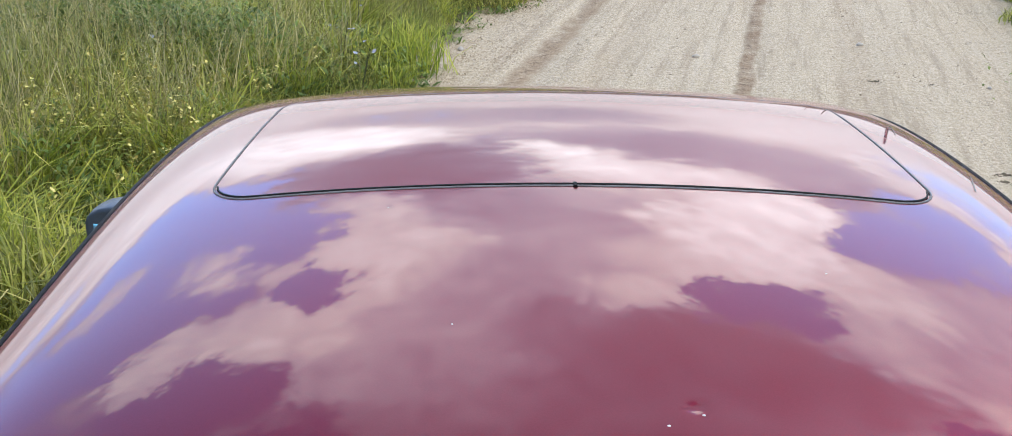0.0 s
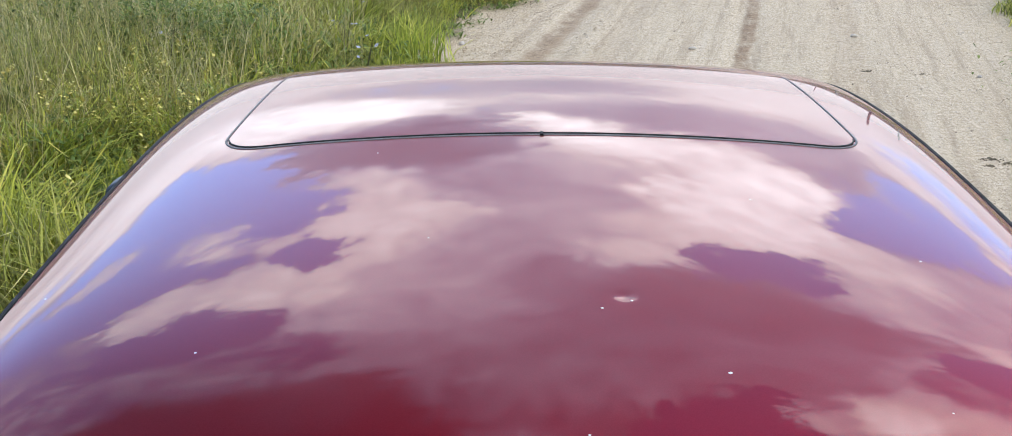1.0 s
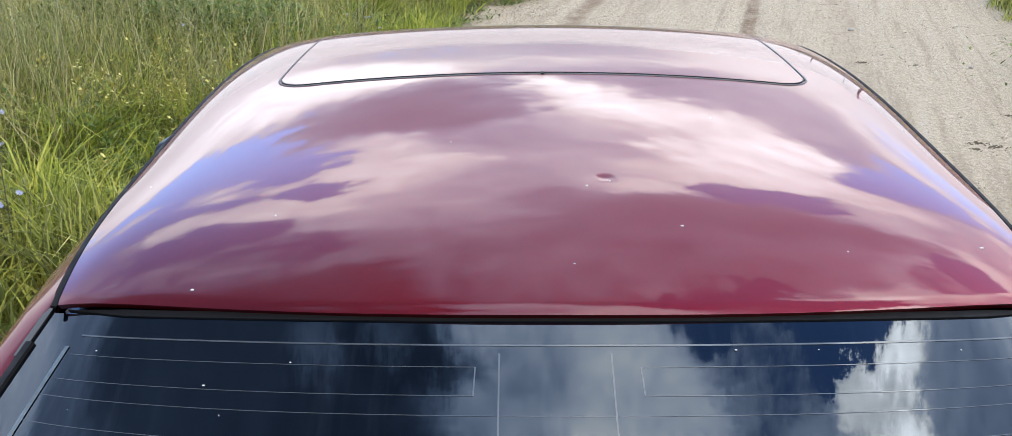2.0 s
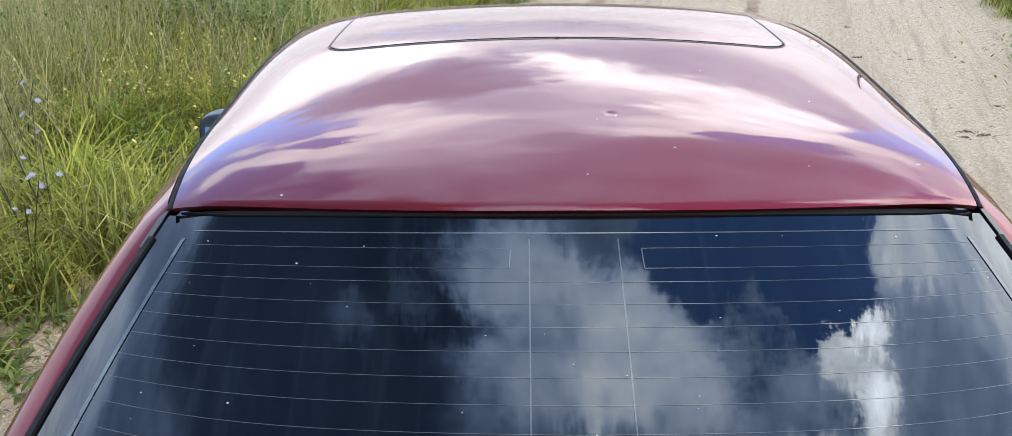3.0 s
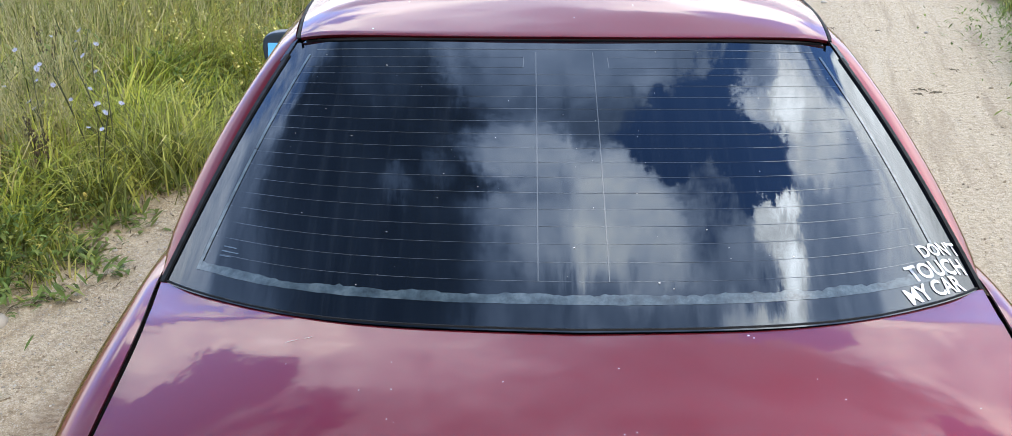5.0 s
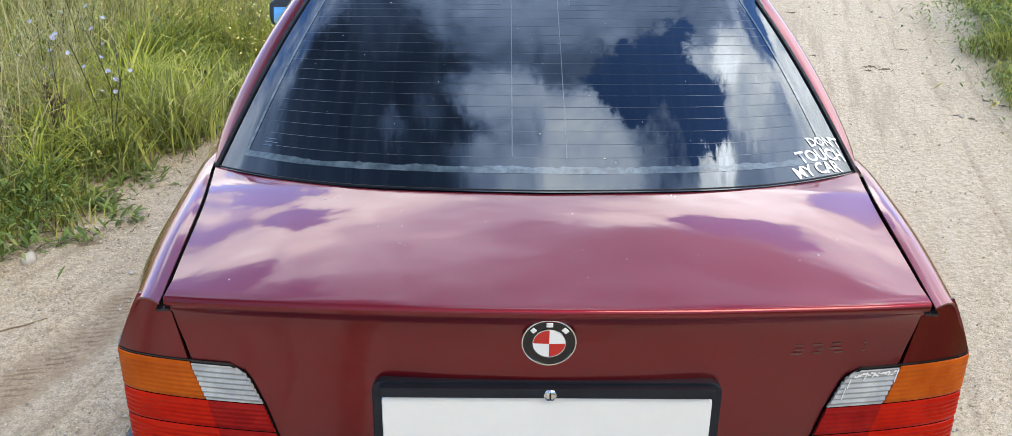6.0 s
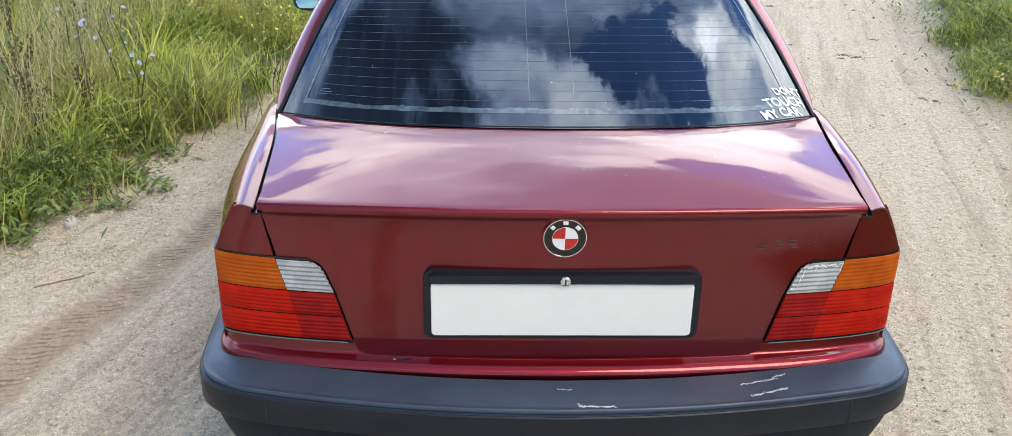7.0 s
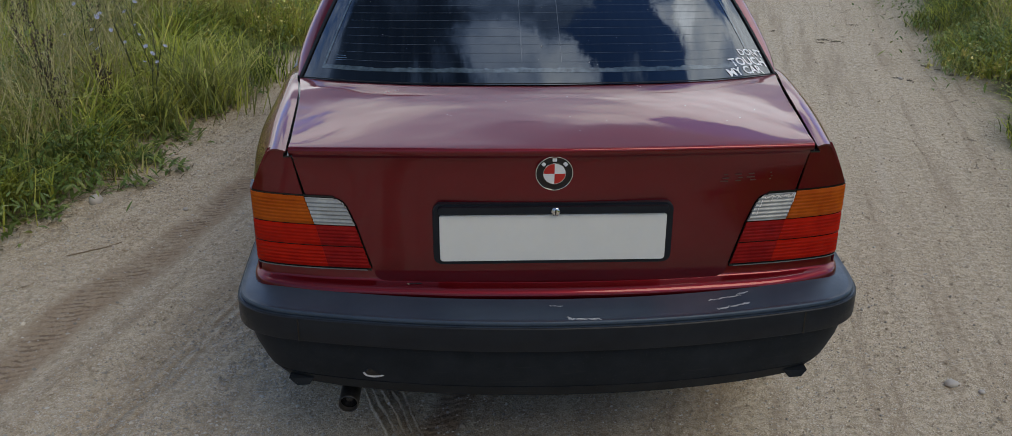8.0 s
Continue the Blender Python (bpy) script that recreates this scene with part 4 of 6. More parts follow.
def sticker(text, size, ox, oy, turn, wide=1.0):
    c, s = math.cos(turn), math.sin(turn)

    def place(x, y):
        x = x * wide
        px, py = ox + x * c - y * s, oy + (x * s + y * c) * 0.92
        return Vector(glass_at(px, py, 0.0012))
    letters("sticker_lettering", text, size, place, STICKER, rear_window, "white vinyl words stuck on the window")


sticker("DON'T", 0.0270, 0.544, 0.632, radians(33), 1.12)
sticker("TOUCH", 0.0335, 0.514, 0.581, radians(33), 1.12)
sticker("MY CAR", 0.0325, 0.500, 0.540, radians(35), 1.12)

# boot lid: top skin, rear skin in one sheet
def build_lid():
    cols = np.linspace(-1, 1, 81)
    rows = []
    for k in np.linspace(0, 1, 26):            # from the window to the lip
        row = []
        for u in cols:
            x1 = u * 0.592                     # at the lip
            x0 = u * 0.645                     # at the window
            yb = float(BASE(abs(x0))[0]) - 0.001
            yl = float(rear_y(x1)) - 0.010
            y = yb + (yl - yb) * k
            x = x0 + (x1 - x0) * k
            x = x + (u * (float(deck_edge(y)[0, 0]) - 0.0055) - x) * min(1, abs(u) * 1.2) ** 4
            row.append((x, y, float(lid_z(x, y))))
        rows.append(row)
    last = rows[-1]
    # rounded lip
    for dy, dz in ((-0.004, -0.0012), (-0.0068, -0.004), (-0.0078, -0.008), (-0.0072, -0.013), (-0.003, -0.020)):
        rows.append([(x, y + dy, z + dz) for x, y, z in last])
    lipz = [z for _, _, z in last]
    for zf, w in ((0.99, 0.5835), (0.96, 0.578), (0.93, 0.571), (0.906, 0.5655), (0.9005, 0.562), (0.8985, 0.498), (0.89, 0.478), (0.875, 0.4675), (0.83, 0.4495), (0.775, 0.4335), (0.722, 0.4175), (0.702, 0.412), (0.695, 0.405), (0.689, 0.390)):
        rows.append([(u * w, float(rear_y(u * w)) + 0.001 - 0.006 * max(0, (zf - 0.93) / 0.06), zf) for u in cols])
    lid = sheet("boot_lid", np.array(rows), PAINT, car, 0.005, "burgundy boot lid with a sharp rear lip", out=(0, -1, 1))
    return lid


boot_lid = build_lid()
# black strips below the shut lines, standing in for the shade in the gaps
for side in (1, -1):
    flip = np.array((side, 1, 1))
    ys = np.linspace(0.15, 0.63, 30)
    e = deck_edge(ys)
    ribbon("shut_gap", (e + np.array((-0.004, 0, -0.011))) * flip, 0.02, (0, 0, 1), BLACK, car, 0, th=0.004)
    z = np.linspace(1.01, 0.902, 10)
    p = np.array([(0.594 - 0.025 * (1.01 - a) / 0.108, float(rear_y(0.59)) + 0.008, a) for a in z])
    ribbon("shut_gap", p * flip, 0.02, (0, -1, 0), BLACK, car, 0, th=0.004)


# tail lamps
def lamp_edge(z):
    return float(np.interp(z, (0.720, 0.775, 0.83, 0.875, 0.89, 0.8975), (0.4215, 0.4375, 0.4535, 0.4715, 0.482, 0.503)))


def lens(name, z0, z1, xa, xb, mat, lamp, side, label, ribs, wave=0.0006):
    zs = np.linspace(z0, z1, ribs * 6 + 1)
    rows = []
    for i, z in enumerate(zs):
        a, b = xa(z), xb(z)
        e = min((i / ribs / 6), 1 - i / ribs / 6) * (z1 - z0)
        rim = -0.004 * math.exp(-e / 0.0016)
        lift = 0.006 + wave * math.cos(2 * math.pi * i / 6) + rim
        rows.append([(x, float(rear_y(x)) - lift, z) for x in a + (b - a) * np.linspace(0, 1, 40) ** 0.8])
    sheet(name, np.array(rows) * np.array((side, 1, 1)), mat, lamp, 0.004, label, out=(0, -1, 0))


lamp_by_side = {}
for side in (1, -1):
    zs = np.linspace(0.716, 0.9015, 20)
    rows = [[(x, float(rear_y(x)) - 0.0015, z) for x in np.linspace(lamp_edge(min(z, 0.8975)) - 0.001, 0.7065, 60)] for z in zs]
    lamp = sheet("tail_lamp", np.array(rows) * np.array((side, 1, 1)), BLACK, car, 0.02, "tail lamp cluster with ribbed amber, clear and red lenses", out=(0, -1, 0))
    lamp_by_side[side] = lamp
    split = lambda z: 0.567 - 0.020 * (0.8985 - z) / 0.07
    zone = lambda z: 0.546 - 0.025 * (0.828 - z) / 0.107
    far = lambda z: 0.7055
    lens("amber_lens", 0.8297, 0.8985, lambda z: split(z) + 0.001, far, AMBER, lamp, side, "amber ribbed lens", 8)
    lens("clear_lens", 0.8297, 0.8965, lamp_edge, lambda z: split(z) - 0.001, CLEAR, lamp, side, "clear ribbed lens", 7, 0.0013)
    for z0, z1 in ((0.7770, 0.8279), (0.7225, 0.7750)):
        lens("red_lens", z0, z1, lambda z: zone(z), far, RED, lamp, side, "bright red ribbed lens", 6)
        lens("dark_red_lens", z0, z1, lamp_edge, lambda z: zone(z) - 0.0005, DEEP_RED, lamp, side, "deep red ribbed lens", 6)

    # pale line of sealant under the lamp
    xs = np.linspace(0.430, 0.700, 40)
    p = np.array([(x, float(rear_y(x)) - 0.004, 0.7185) for x in xs]) * np.array((side, 1, 1))
    ribbon("lamp_seal", p, 0.0022, (0, -1, 0), SEAL, lamp, 0.0012, "pale weathered seal under the lamp", th=0.001)
# the offside clear lens is cracked: pale splinters along its upper rim
crack = np.random.default_rng(17)
for k in range(11):
    x = 0.492 + 0.0065 * k + crack.normal(0, 0.001)
    z = 0.8935 - 0.0035 * max(0, (0.515 - x) / 0.02) - abs(crack.normal(0, 0.0018))
    n = 5
    p = np.array([(x + 0.0075 * t, float(rear_y(x)) - 0.0085, z + crack.normal(0, 0.0012)) for t in np.linspace(-0.5, 0.5, n)])
    ribbon("lens_splinter", p, crack.uniform(0.0012, 0.0034), (0, -1, 0), CHIP, lamp_by_side[1], 0.0, th=0.0006)
for x, z0, z1 in ((0.5095, 0.892, 0.880), (0.523, 0.893, 0.884), (0.484, 0.884, 0.866), (0.5625, 0.896, 0.872), (0.4775, 0.868, 0.846)):
    p = np.array([(x - 0.004 * t, float(rear_y(x)) - 0.0085, z0 + (z1 - z0) * t) for t in np.linspace(0, 1, 5)])
    ribbon("lens_splinter", p, 0.0014, (0, -1, 0), CHIP, lamp_by_side[1], 0.0, th=0.0006)

# number plate in its black recess
def flat_tail(front):
    return lambda x, z, o: (x, front - o, z)


recess = plate_of("plate_recess", [(x, z + 0.8180) for x, z in rounded(0.274, 0.0755, 0.020)], 0.035, STRIP, boot_lid, flat_tail(0.116), "black plastic number plate surround")
plate_of("recess_hood", [(x, z + 0.880) for x, z in rounded(0.262, 0.0085, 0.008)], 0.012, STRIP, boot_lid, flat_tail(0.081), smooth=False)
plate_of("number_plate", [(x, z + 0.810) for x, z in rounded(0.259, 0.0575, 0.008)], 0.005, WHITE, car, flat_tail(0.081), "blank white number plate")
lathe("boot_lock", [(0.0, -0.012), (0.009, -0.012), (0.0115, -0.010), (0.0115, 0.01)], CHROME, boot_lid, 'y', 6, "hexagonal chrome boot lock", at=(0.004, 0.078, 0.877))
plate_of("key_slot", [(x + 0.004, z + 0.877) for x, z in rounded(0.0015, 0.006, 0.001, 2)], 0.001, BLACK, boot_lid, lambda x, z, o: (x, 0.066 - o, z))


# round badge: black ring with a rim, quartered red and white centre
def disc(name, r0, r1, a0, a1, lift, mat, parent, label=""):
    n = 28
    qs = np.linspace(a0, a1, n)
    rows = [[on_rear(r * math.cos(q), 0.966 + r * math.sin(q), lift - 0.002 * (r / 0.041) ** 2) for q in qs] for r in np.linspace(r0, r1, 4)]
    return sheet(name, np.array(rows), mat, parent, 0.003, label, out=(0, -1, 0))


badge = disc("badge", 0.001, 0.041, 0, 2 * math.pi, 0.005, BLACK, car, "round black badge with red and white quarters")
q = np.linspace(0, 2 * math.pi, 40, endpoint=False)
tube("badge_rim", np.array([on_rear(0.041 * math.cos(a), 0.966 + 0.041 * math.sin(a), 0.0035) for a in q]), 0.0016, CHROME, badge, 6, closed=True, up=(0.0, 1.0, 0.0))
tube("inner_rim", np.array([on_rear(0.025 * math.cos(a), 0.966 + 0.025 * math.sin(a), 0.0058) for a in q]), 0.0009, CHROME, badge, 6, closed=True, up=(0.0, 1.0, 0.0))
for k in range(4):
    disc("badge_quarter", 0.0005, 0.0245, k * math.pi / 2, (k + 1) * math.pi / 2, 0.0068, (BADGE_WHITE, BADGE_RED)[k % 2], badge)
for a, w in ((90, 0.010), (137, 0.008), (43, 0.010)):
    a = radians(a)
    o = [(0.033 * math.cos(a) + x * math.sin(a) + z * math.cos(a), 0.966 + 0.033 * math.sin(a) - x * math.cos(a) + z * math.sin(a)) for x, z in rounded(w / 2, 0.004, 0.001, 2)]
    plate_of("badge_mark", o, 0.0012, BADGE_WHITE, badge, lambda x, z, u: on_rear(x, z, 0.0045 + u))
# faint ghosts of removed model characters
ghost = np.random.default_rng(5)
for x, w in ((0.392, 0.022), (0.424, 0.020), (0.455, 0.022), (0.500, 0.005)):
    for dz in (-0.0085, -0.001, 0.0075):
        ww, xx = w * ghost.uniform(0.45, 0.95), x + ghost.normal(0, 0.002)
        plate_of("badge_ghost", [(xx + a, 0.941 + dz + b) for a, b in rounded(ww / 2, 0.0013, 0.0006, 2)], 0.0006, GHOST, boot_lid, lambda x, z, u: on_rear(x, z, u + 0.0004))


# swept parts round the tail
def sweep(name, path, prof, mat, parent, label="", n=121, tuck=0.0, ease=0.0):
    """A profile of (outward, z) swept round the tail along a plan path of the right half, mirrored."""
    p = np.array(path, float)
    d = np.r_[0, np.cumsum(np.hypot(*np.diff(p, axis=0).T))]
    half = spline(d, p)(np.linspace(0, d[-1], n // 2 + 1))
    full = np.concatenate([(half * np.array((-1, 1)))[::-1][:-1], half])
    t = np.gradient(full, axis=0)
    nrm = np.stack([t[:, 1], -t[:, 0]], -1)
    nrm /= np.linalg.norm(nrm, axis=1, keepdims=True)
    f = np.asarray(prof, float)
    P = np.zeros((len(full), len(f), 3))
    # below the rubbing strip the corners tuck in further
    o = f[None, :, 0] * (1 - ease * (np.abs(full[:, None, 0]) / 0.7) ** 6) - tuck * np.clip((0.585 - f[None, :, 1]) / 0.17, 0, 1) ** 1.3 * (np.abs(full[:, None, 0]) / 0.74) ** 5
    P[..., 0] = full[:, None, 0] + nrm[:, None, 0] * o
    P[..., 1] = full[:, None, 1] + nrm[:, None, 1] * o
    P[..., 2] = f[None, :, 1]
    return sheet(name, P, mat, parent, 0.004, label, out=(0, -1, 0.5))


VAL = [(0, 0.085), (0.2, 0.0904), (0.4, 0.1066), (0.565, 0.128), (0.64, 0.1455), (0.682, 0.163), (0.698, 0.186), (0.705, 0.23), (0.709, 0.29)]
sweep("rear_valance", VAL, [(-0.004, 0.722), (-0.004, 0.694), (-0.002, 0.6905), (0.001, 0.6885), (0.012, 0.6845), (0.022, 0.6795), (0.0275, 0.6725), (0.029, 0.660), (0.022, 0.648)], PAINT, car, "painted rear panel between lid and bumper", ease=0.55)
BUMP = [(0, -0.046), (0.2, -0.038), (0.4, -0.014), (0.585, 0.022), (0.672, 0.052), (0.727, 0.105), (0.745, 0.19), (0.755, 0.35), (0.768, 0.62)]
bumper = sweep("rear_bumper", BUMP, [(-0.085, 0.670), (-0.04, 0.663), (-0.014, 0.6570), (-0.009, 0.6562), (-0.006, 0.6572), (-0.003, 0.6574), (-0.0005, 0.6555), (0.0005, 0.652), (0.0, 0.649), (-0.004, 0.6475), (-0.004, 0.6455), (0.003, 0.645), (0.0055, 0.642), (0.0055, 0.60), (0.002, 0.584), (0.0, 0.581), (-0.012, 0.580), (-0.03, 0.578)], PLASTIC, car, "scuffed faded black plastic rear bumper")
sweep("bumper_skirt", BUMP, [(-0.016, 0.580), (-0.0125, 0.577), (-0.018, 0.53), (-0.028, 0.485), (-0.0335, 0.468), (-0.0375, 0.4675), (-0.0375, 0.4645), (-0.036, 0.4635), (-0.044, 0.45), (-0.06, 0.425), (-0.10, 0.415)], SKIRT, bumper, "dusty lower bumper skirt, coloured darker for the shade low down", tuck=0.034)


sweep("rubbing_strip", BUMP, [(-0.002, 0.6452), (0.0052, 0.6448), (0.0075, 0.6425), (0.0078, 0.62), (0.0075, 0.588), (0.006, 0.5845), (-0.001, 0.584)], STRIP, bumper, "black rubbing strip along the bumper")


def bump_point(x, o, z):
    p = np.array(BUMP)
    y = float(spline(p[:, 0], p[:, 1])(abs(x)))
    return (x, y - o, z)


for x in (-0.585, 0.585):
    pts = np.array([bump_point(x, 0.0085, z) for z in np.linspace(0.6425, 0.586, 6)])
    ribbon("bumper_joint", pts, 0.004, (0, -1, 0), BLACK, bumper, 0.0005, th=0.0006)
q = np.linspace(math.pi, 2 * math.pi, 14)
tube("towing_cover_rim", np.array([(-0.416 + 0.026 * math.cos(a), float(bump_point(0.416, 0, 0)[1]) + 0.027, 0.496 + 0.012 * math.sin(a)) for a in q]), 0.0025, SCRAPE, bumper, 6, "worn pale rim of the towing eye opening")
plate_of("towing_opening", [(x - 0.416, z + 0.497) for x, z in rounded(0.022, 0.009, 0.008)], 0.002, BLACK, bumper, lambda x, z, o: (x, float(bump_point(0.416, 0, 0)[1]) + 0.028 - o, z))
for cx in (-0.60, 0.60):
    y = float(bump_point(0.60, 0, 0)[1]) + 0.075
    plate_of("bumper_tab", [(cx + x, 0.418 + z) for x, z in ((-0.030, 0.03), (0.030, 0.03), (0.018, 0.011), (-0.012, 0.009))], 0.03, SKIRT, bumper, lambda x, z, o, y=y: (x, y - o, z))


# scrapes on the bumper's ledge and small chips in the paint
def scrape(pts, wide, seed):
    r = np.random.default_rng(seed)
    n = 24
    k = np.linspace(0, 1, n)
    p = np.array(pts, float)
    q = np.stack([np.interp(k, np.linspace(0, 1, len(p)), p[:, i]) for i in range(2)], -1)
    q[:, 1] += r.normal(0, 0.0012, n)
    P = np.array([bump_point(x, o, 0.6525 - o * -0.16) for x, o in q])
    w = wide * (0.25 + 0.75 * np.abs(np.sin(k * 7 + seed))) * np.where((k < 0.04) | (k > 0.96), 0.3, 1)
    ribbon("scrape", P, w, (0, -0.17, 0.98), SCRAPE, bumper, 0.0022, th=0.0006)


def ledge(x, o):
    """A point on the bumper's sloping top, o metres inwards of its rear edge."""
    z = float(np.interp(o, (0.0, 0.002, 0.008, 0.02, 0.05, 0.085), (0.649, 0.652, 0.6555, 0.6585, 0.6646, 0.670)))
    return (*bump_point(x, -o, z)[:2], z)


def scuff(x0, x1, o0, o1, wide, seed):
    r = np.random.default_rng(seed)
    n = 26
    k = np.linspace(0, 1, n)
    P = np.array([ledge(x0 + (x1 - x0) * a, o0 + (o1 - o0) * a + r.normal(0, 0.0012)) for a in k])
    w = wide * np.clip(0.35 + 0.65 * np.abs(np.sin(k * 9 + seed)) + r.normal(0, 0.15, n), 0.12, 1.2)
    ribbon("scrape", P, w, (0, -0.3, 0.95), SCRAPE, bumper, 0.0012, th=0.0005)


scuff(0.030, 0.105, 0.013, 0.011, 0.0045, 1)
scuff(0.028, 0.040, 0.020, 0.012, 0.004, 2)
scuff(0.375, 0.455, 0.020, 0.030, 0.004, 3)
scuff(0.36, 0.44, 0.052, 0.060, 0.003, 4)
scuff(0.43, 0.46, 0.064, 0.070, 0.003, 5)
scuff(-0.01, 0.02, 0.060, 0.058, 0.002, 7)

speck = bpy.data.meshes.new("paint_chip")
bm = bmesh.new()
bmesh.ops.create_icosphere(bm, subdivisions=1, radius=1.0)
bm.to_mesh(speck)
bm.free()
speck.materials.append(CHIP)


def chip(p, r, parent, name="paint_chip", flat=0.25):
    ob = new(name, speck)
    ob.parent = parent
    ob.matrix_basis = Matrix.Translation(p) @ Matrix.Diagonal((r * 0.75, r * 0.6, r * flat * 0.7, 1))


for x, y, r in ((0.136, 1.166, 0.0028), (0.448, 1.157, 0.0035), (-0.356, 1.075, 0.003), (0.041, 1.25, 0.0022), (0.068, 1.262, 0.002), (-0.30, 1.20, 0.0018), (0.30, 1.13, 0.0015),
                (-0.48, 1.32, 0.0022), (0.02, 1.10, 0.0018), (0.22, 1.48, 0.002), (-0.12, 1.38, 0.0015), (0.36, 1.36, 0.0018), (-0.20, 1.62, 0.0015), (-0.12, 1.93, 0.002)):
    chip((x, y, float(roof_z(x, y))), r, car)
for x, y, r in ((0.236, 0.436, 0.003), (0.242, 0.43, 0.002), (0.05, 0.35, 0.0016), (-0.24, 0.25, 0.0015), (-0.5, 0.16, 0.0018), (0.33, 0.30, 0.0016), (0.45, 0.24, 0.002), (-0.1, 0.32, 0.0015), (0.5, 0.30, 0.0015)):
    chip((x, y, float(lid_z(x, y))), r, car)
for x, y, r in ((0.163, 1.00, 0.002), (-0.319, 0.97, 0.0022), (-0.36, 0.80, 0.0018), (0.47, 0.83, 0.0022), (-0.2, 0.70, 0.0018), (0.0, 0.56, 0.003), (0.1, 0.66, 0.0016), (0.2, 0.60, 0.0018), (-0.42, 0.66, 0.0018), (0.3, 0.72, 0.0016),
                (-0.1, 0.86, 0.0014), (0.28, 0.9, 0.0014), (-0.28, 0.6, 0.0016), (0.14, 0.50, 0.0022), (0.12, 0.508, 0.003)):
    chip(Vector(glass_at(x, y, 0.0006)), r, rear_window, "dust_speck")


fleck = np.random.default_rng(29)
for k in range(46):
    u, v = fleck.uniform(-0.9, 0.9), fleck.uniform(0.03, 0.97)
    chip(Vector(rear_glass(u, v, 0.0006)), fleck.uniform(0.0007, 0.0014), rear_window, "dust_speck")
for k in range(14):
    x, y = fleck.uniform(-0.5, 0.5), fleck.uniform(0.15, 0.42)
    chip((x, y, float(lid_z(x, y))), fleck.uniform(0.0008, 0.0015), car)


def scratch(pts, surf, wide=0.0004):
    p = np.array(pts, float)
    P = np.stack([p[:, 0], p[:, 1], np.array([float(surf(*a)) for a in p])], -1)
    ribbon("scratch_and_reflection", P, wide, (0, 0, 1), CHIP, car, 0.0008, th=0.0004)


for a, b in (((-0.40, 0.418), (-0.385, 0.424)), ((-0.375, 0.426), (-0.365, 0.430))):
    k = np.linspace(0, 1, 6)[:, None]
    scratch(np.array(a) + (np.array(b) - np.array(a)) * k, lid_z)
# black lines put the far poles' reflections into the roof's colour
for a, b in (((0.484, 1.756), (0.512, 1.83)), ((0.470, 1.98), (0.486, 2.04))):
    k = np.linspace(0, 1, 6)[:, None]
    p = np.array(a) + (np.array(b) - np.array(a)) * k
    ribbon("scratch_and_reflection", np.stack([p[:, 0], p[:, 1], roof_z(p[:, 0], p[:, 1])], -1), 0.0016, (0.1, 0, 0.99), BLACK, car, 0.0008, th=0.0004)

# flaked paint on the rear panel's upper edge
fl = np.random.default_rng(8)
for k in range(5):
    x = -0.318 + fl.normal(0, 0.008)
    p = np.array([(x + d, 0.097 - 0.003 - fl.uniform(0, 0.003), 0.6885 - fl.uniform(0, 0.002)) for d in np.linspace(-0.006, 0.006, 4)])
    ribbon("paint_flake", p, fl.uniform(0.001, 0.003), (0, -0.7, 0.7), BLACK, car, 0.0018, th=0.0004)

# number plate fixing, exhaust, underside
ex = lathe("exhaust_pipe", [(0.0, -0.04), (0.0215, -0.04), (0.0215, -0.098), (0.0225, -0.10), (0.024, -0.10), (0.025, -0.097), (0.025, 0.45), (0.0, 0.45)], SOOT, car, 'y', 24, "sooty dull steel exhaust tailpipe", at=(-0.497, 0.20, 0.350))
# black disc plugs the pipe, standing in for the darkness inside
lathe("bore_dark_disc", [(0.0, -0.082), (0.0213, -0.082), (0.0213, -0.080), (0.0, -0.080)], BLACK, ex, 'y', 24, at=(-0.497, 0.20, 0.350))
lathe("silencer", [(0.0, 0.38), (0.085, 0.38), (0.10, 0.40), (0.10, 0.75), (0.085, 0.77), (0.0, 0.77)], STEEL, car, 'y', 24, at=(-0.40, 0.20, 0.40))


def box(name, lo, hi, mat, parent, bevel=0.02, label=""):
    bm = bmesh.new()
    bmesh.ops.create_cube(bm, size=1)
    for v in bm.verts:
        v.co = [a + (b - a) * (c + 0.5) for a, b, c in zip(lo, hi, v.co)]
    bmesh.ops.bevel(bm, geom=bm.edges, offset=bevel, segments=2, affect='EDGES')
    return part(name, bm, mat, parent, label, smooth=False)


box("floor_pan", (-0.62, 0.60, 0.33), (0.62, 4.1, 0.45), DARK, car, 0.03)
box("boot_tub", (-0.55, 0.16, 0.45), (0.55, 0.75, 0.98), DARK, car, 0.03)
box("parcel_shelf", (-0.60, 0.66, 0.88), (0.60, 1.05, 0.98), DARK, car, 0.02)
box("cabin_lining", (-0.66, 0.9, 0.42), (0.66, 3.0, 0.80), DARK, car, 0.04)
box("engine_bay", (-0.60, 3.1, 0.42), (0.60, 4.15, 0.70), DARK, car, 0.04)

# windscreen, bonnet and nose
ub, vb = np.meshgrid(np.linspace(-1, 1, 31), np.linspace(0, 1, 16), indexing="ij")
ax = np.abs(ub)
top = np.stack([ub * 0.512, 2.29 - 0.05 * ax ** 2.2, roof_z(ub * 0.512, 2.285 - 0.05 * ax ** 2.2) - 0.004], -1)
bot = np.stack([ub * 0.695, 3.28 - 0.14 * ax ** 2, 0.965 - 0.02 * ax ** 2], -1)
scr = top + (bot - top) * vb[..., None]
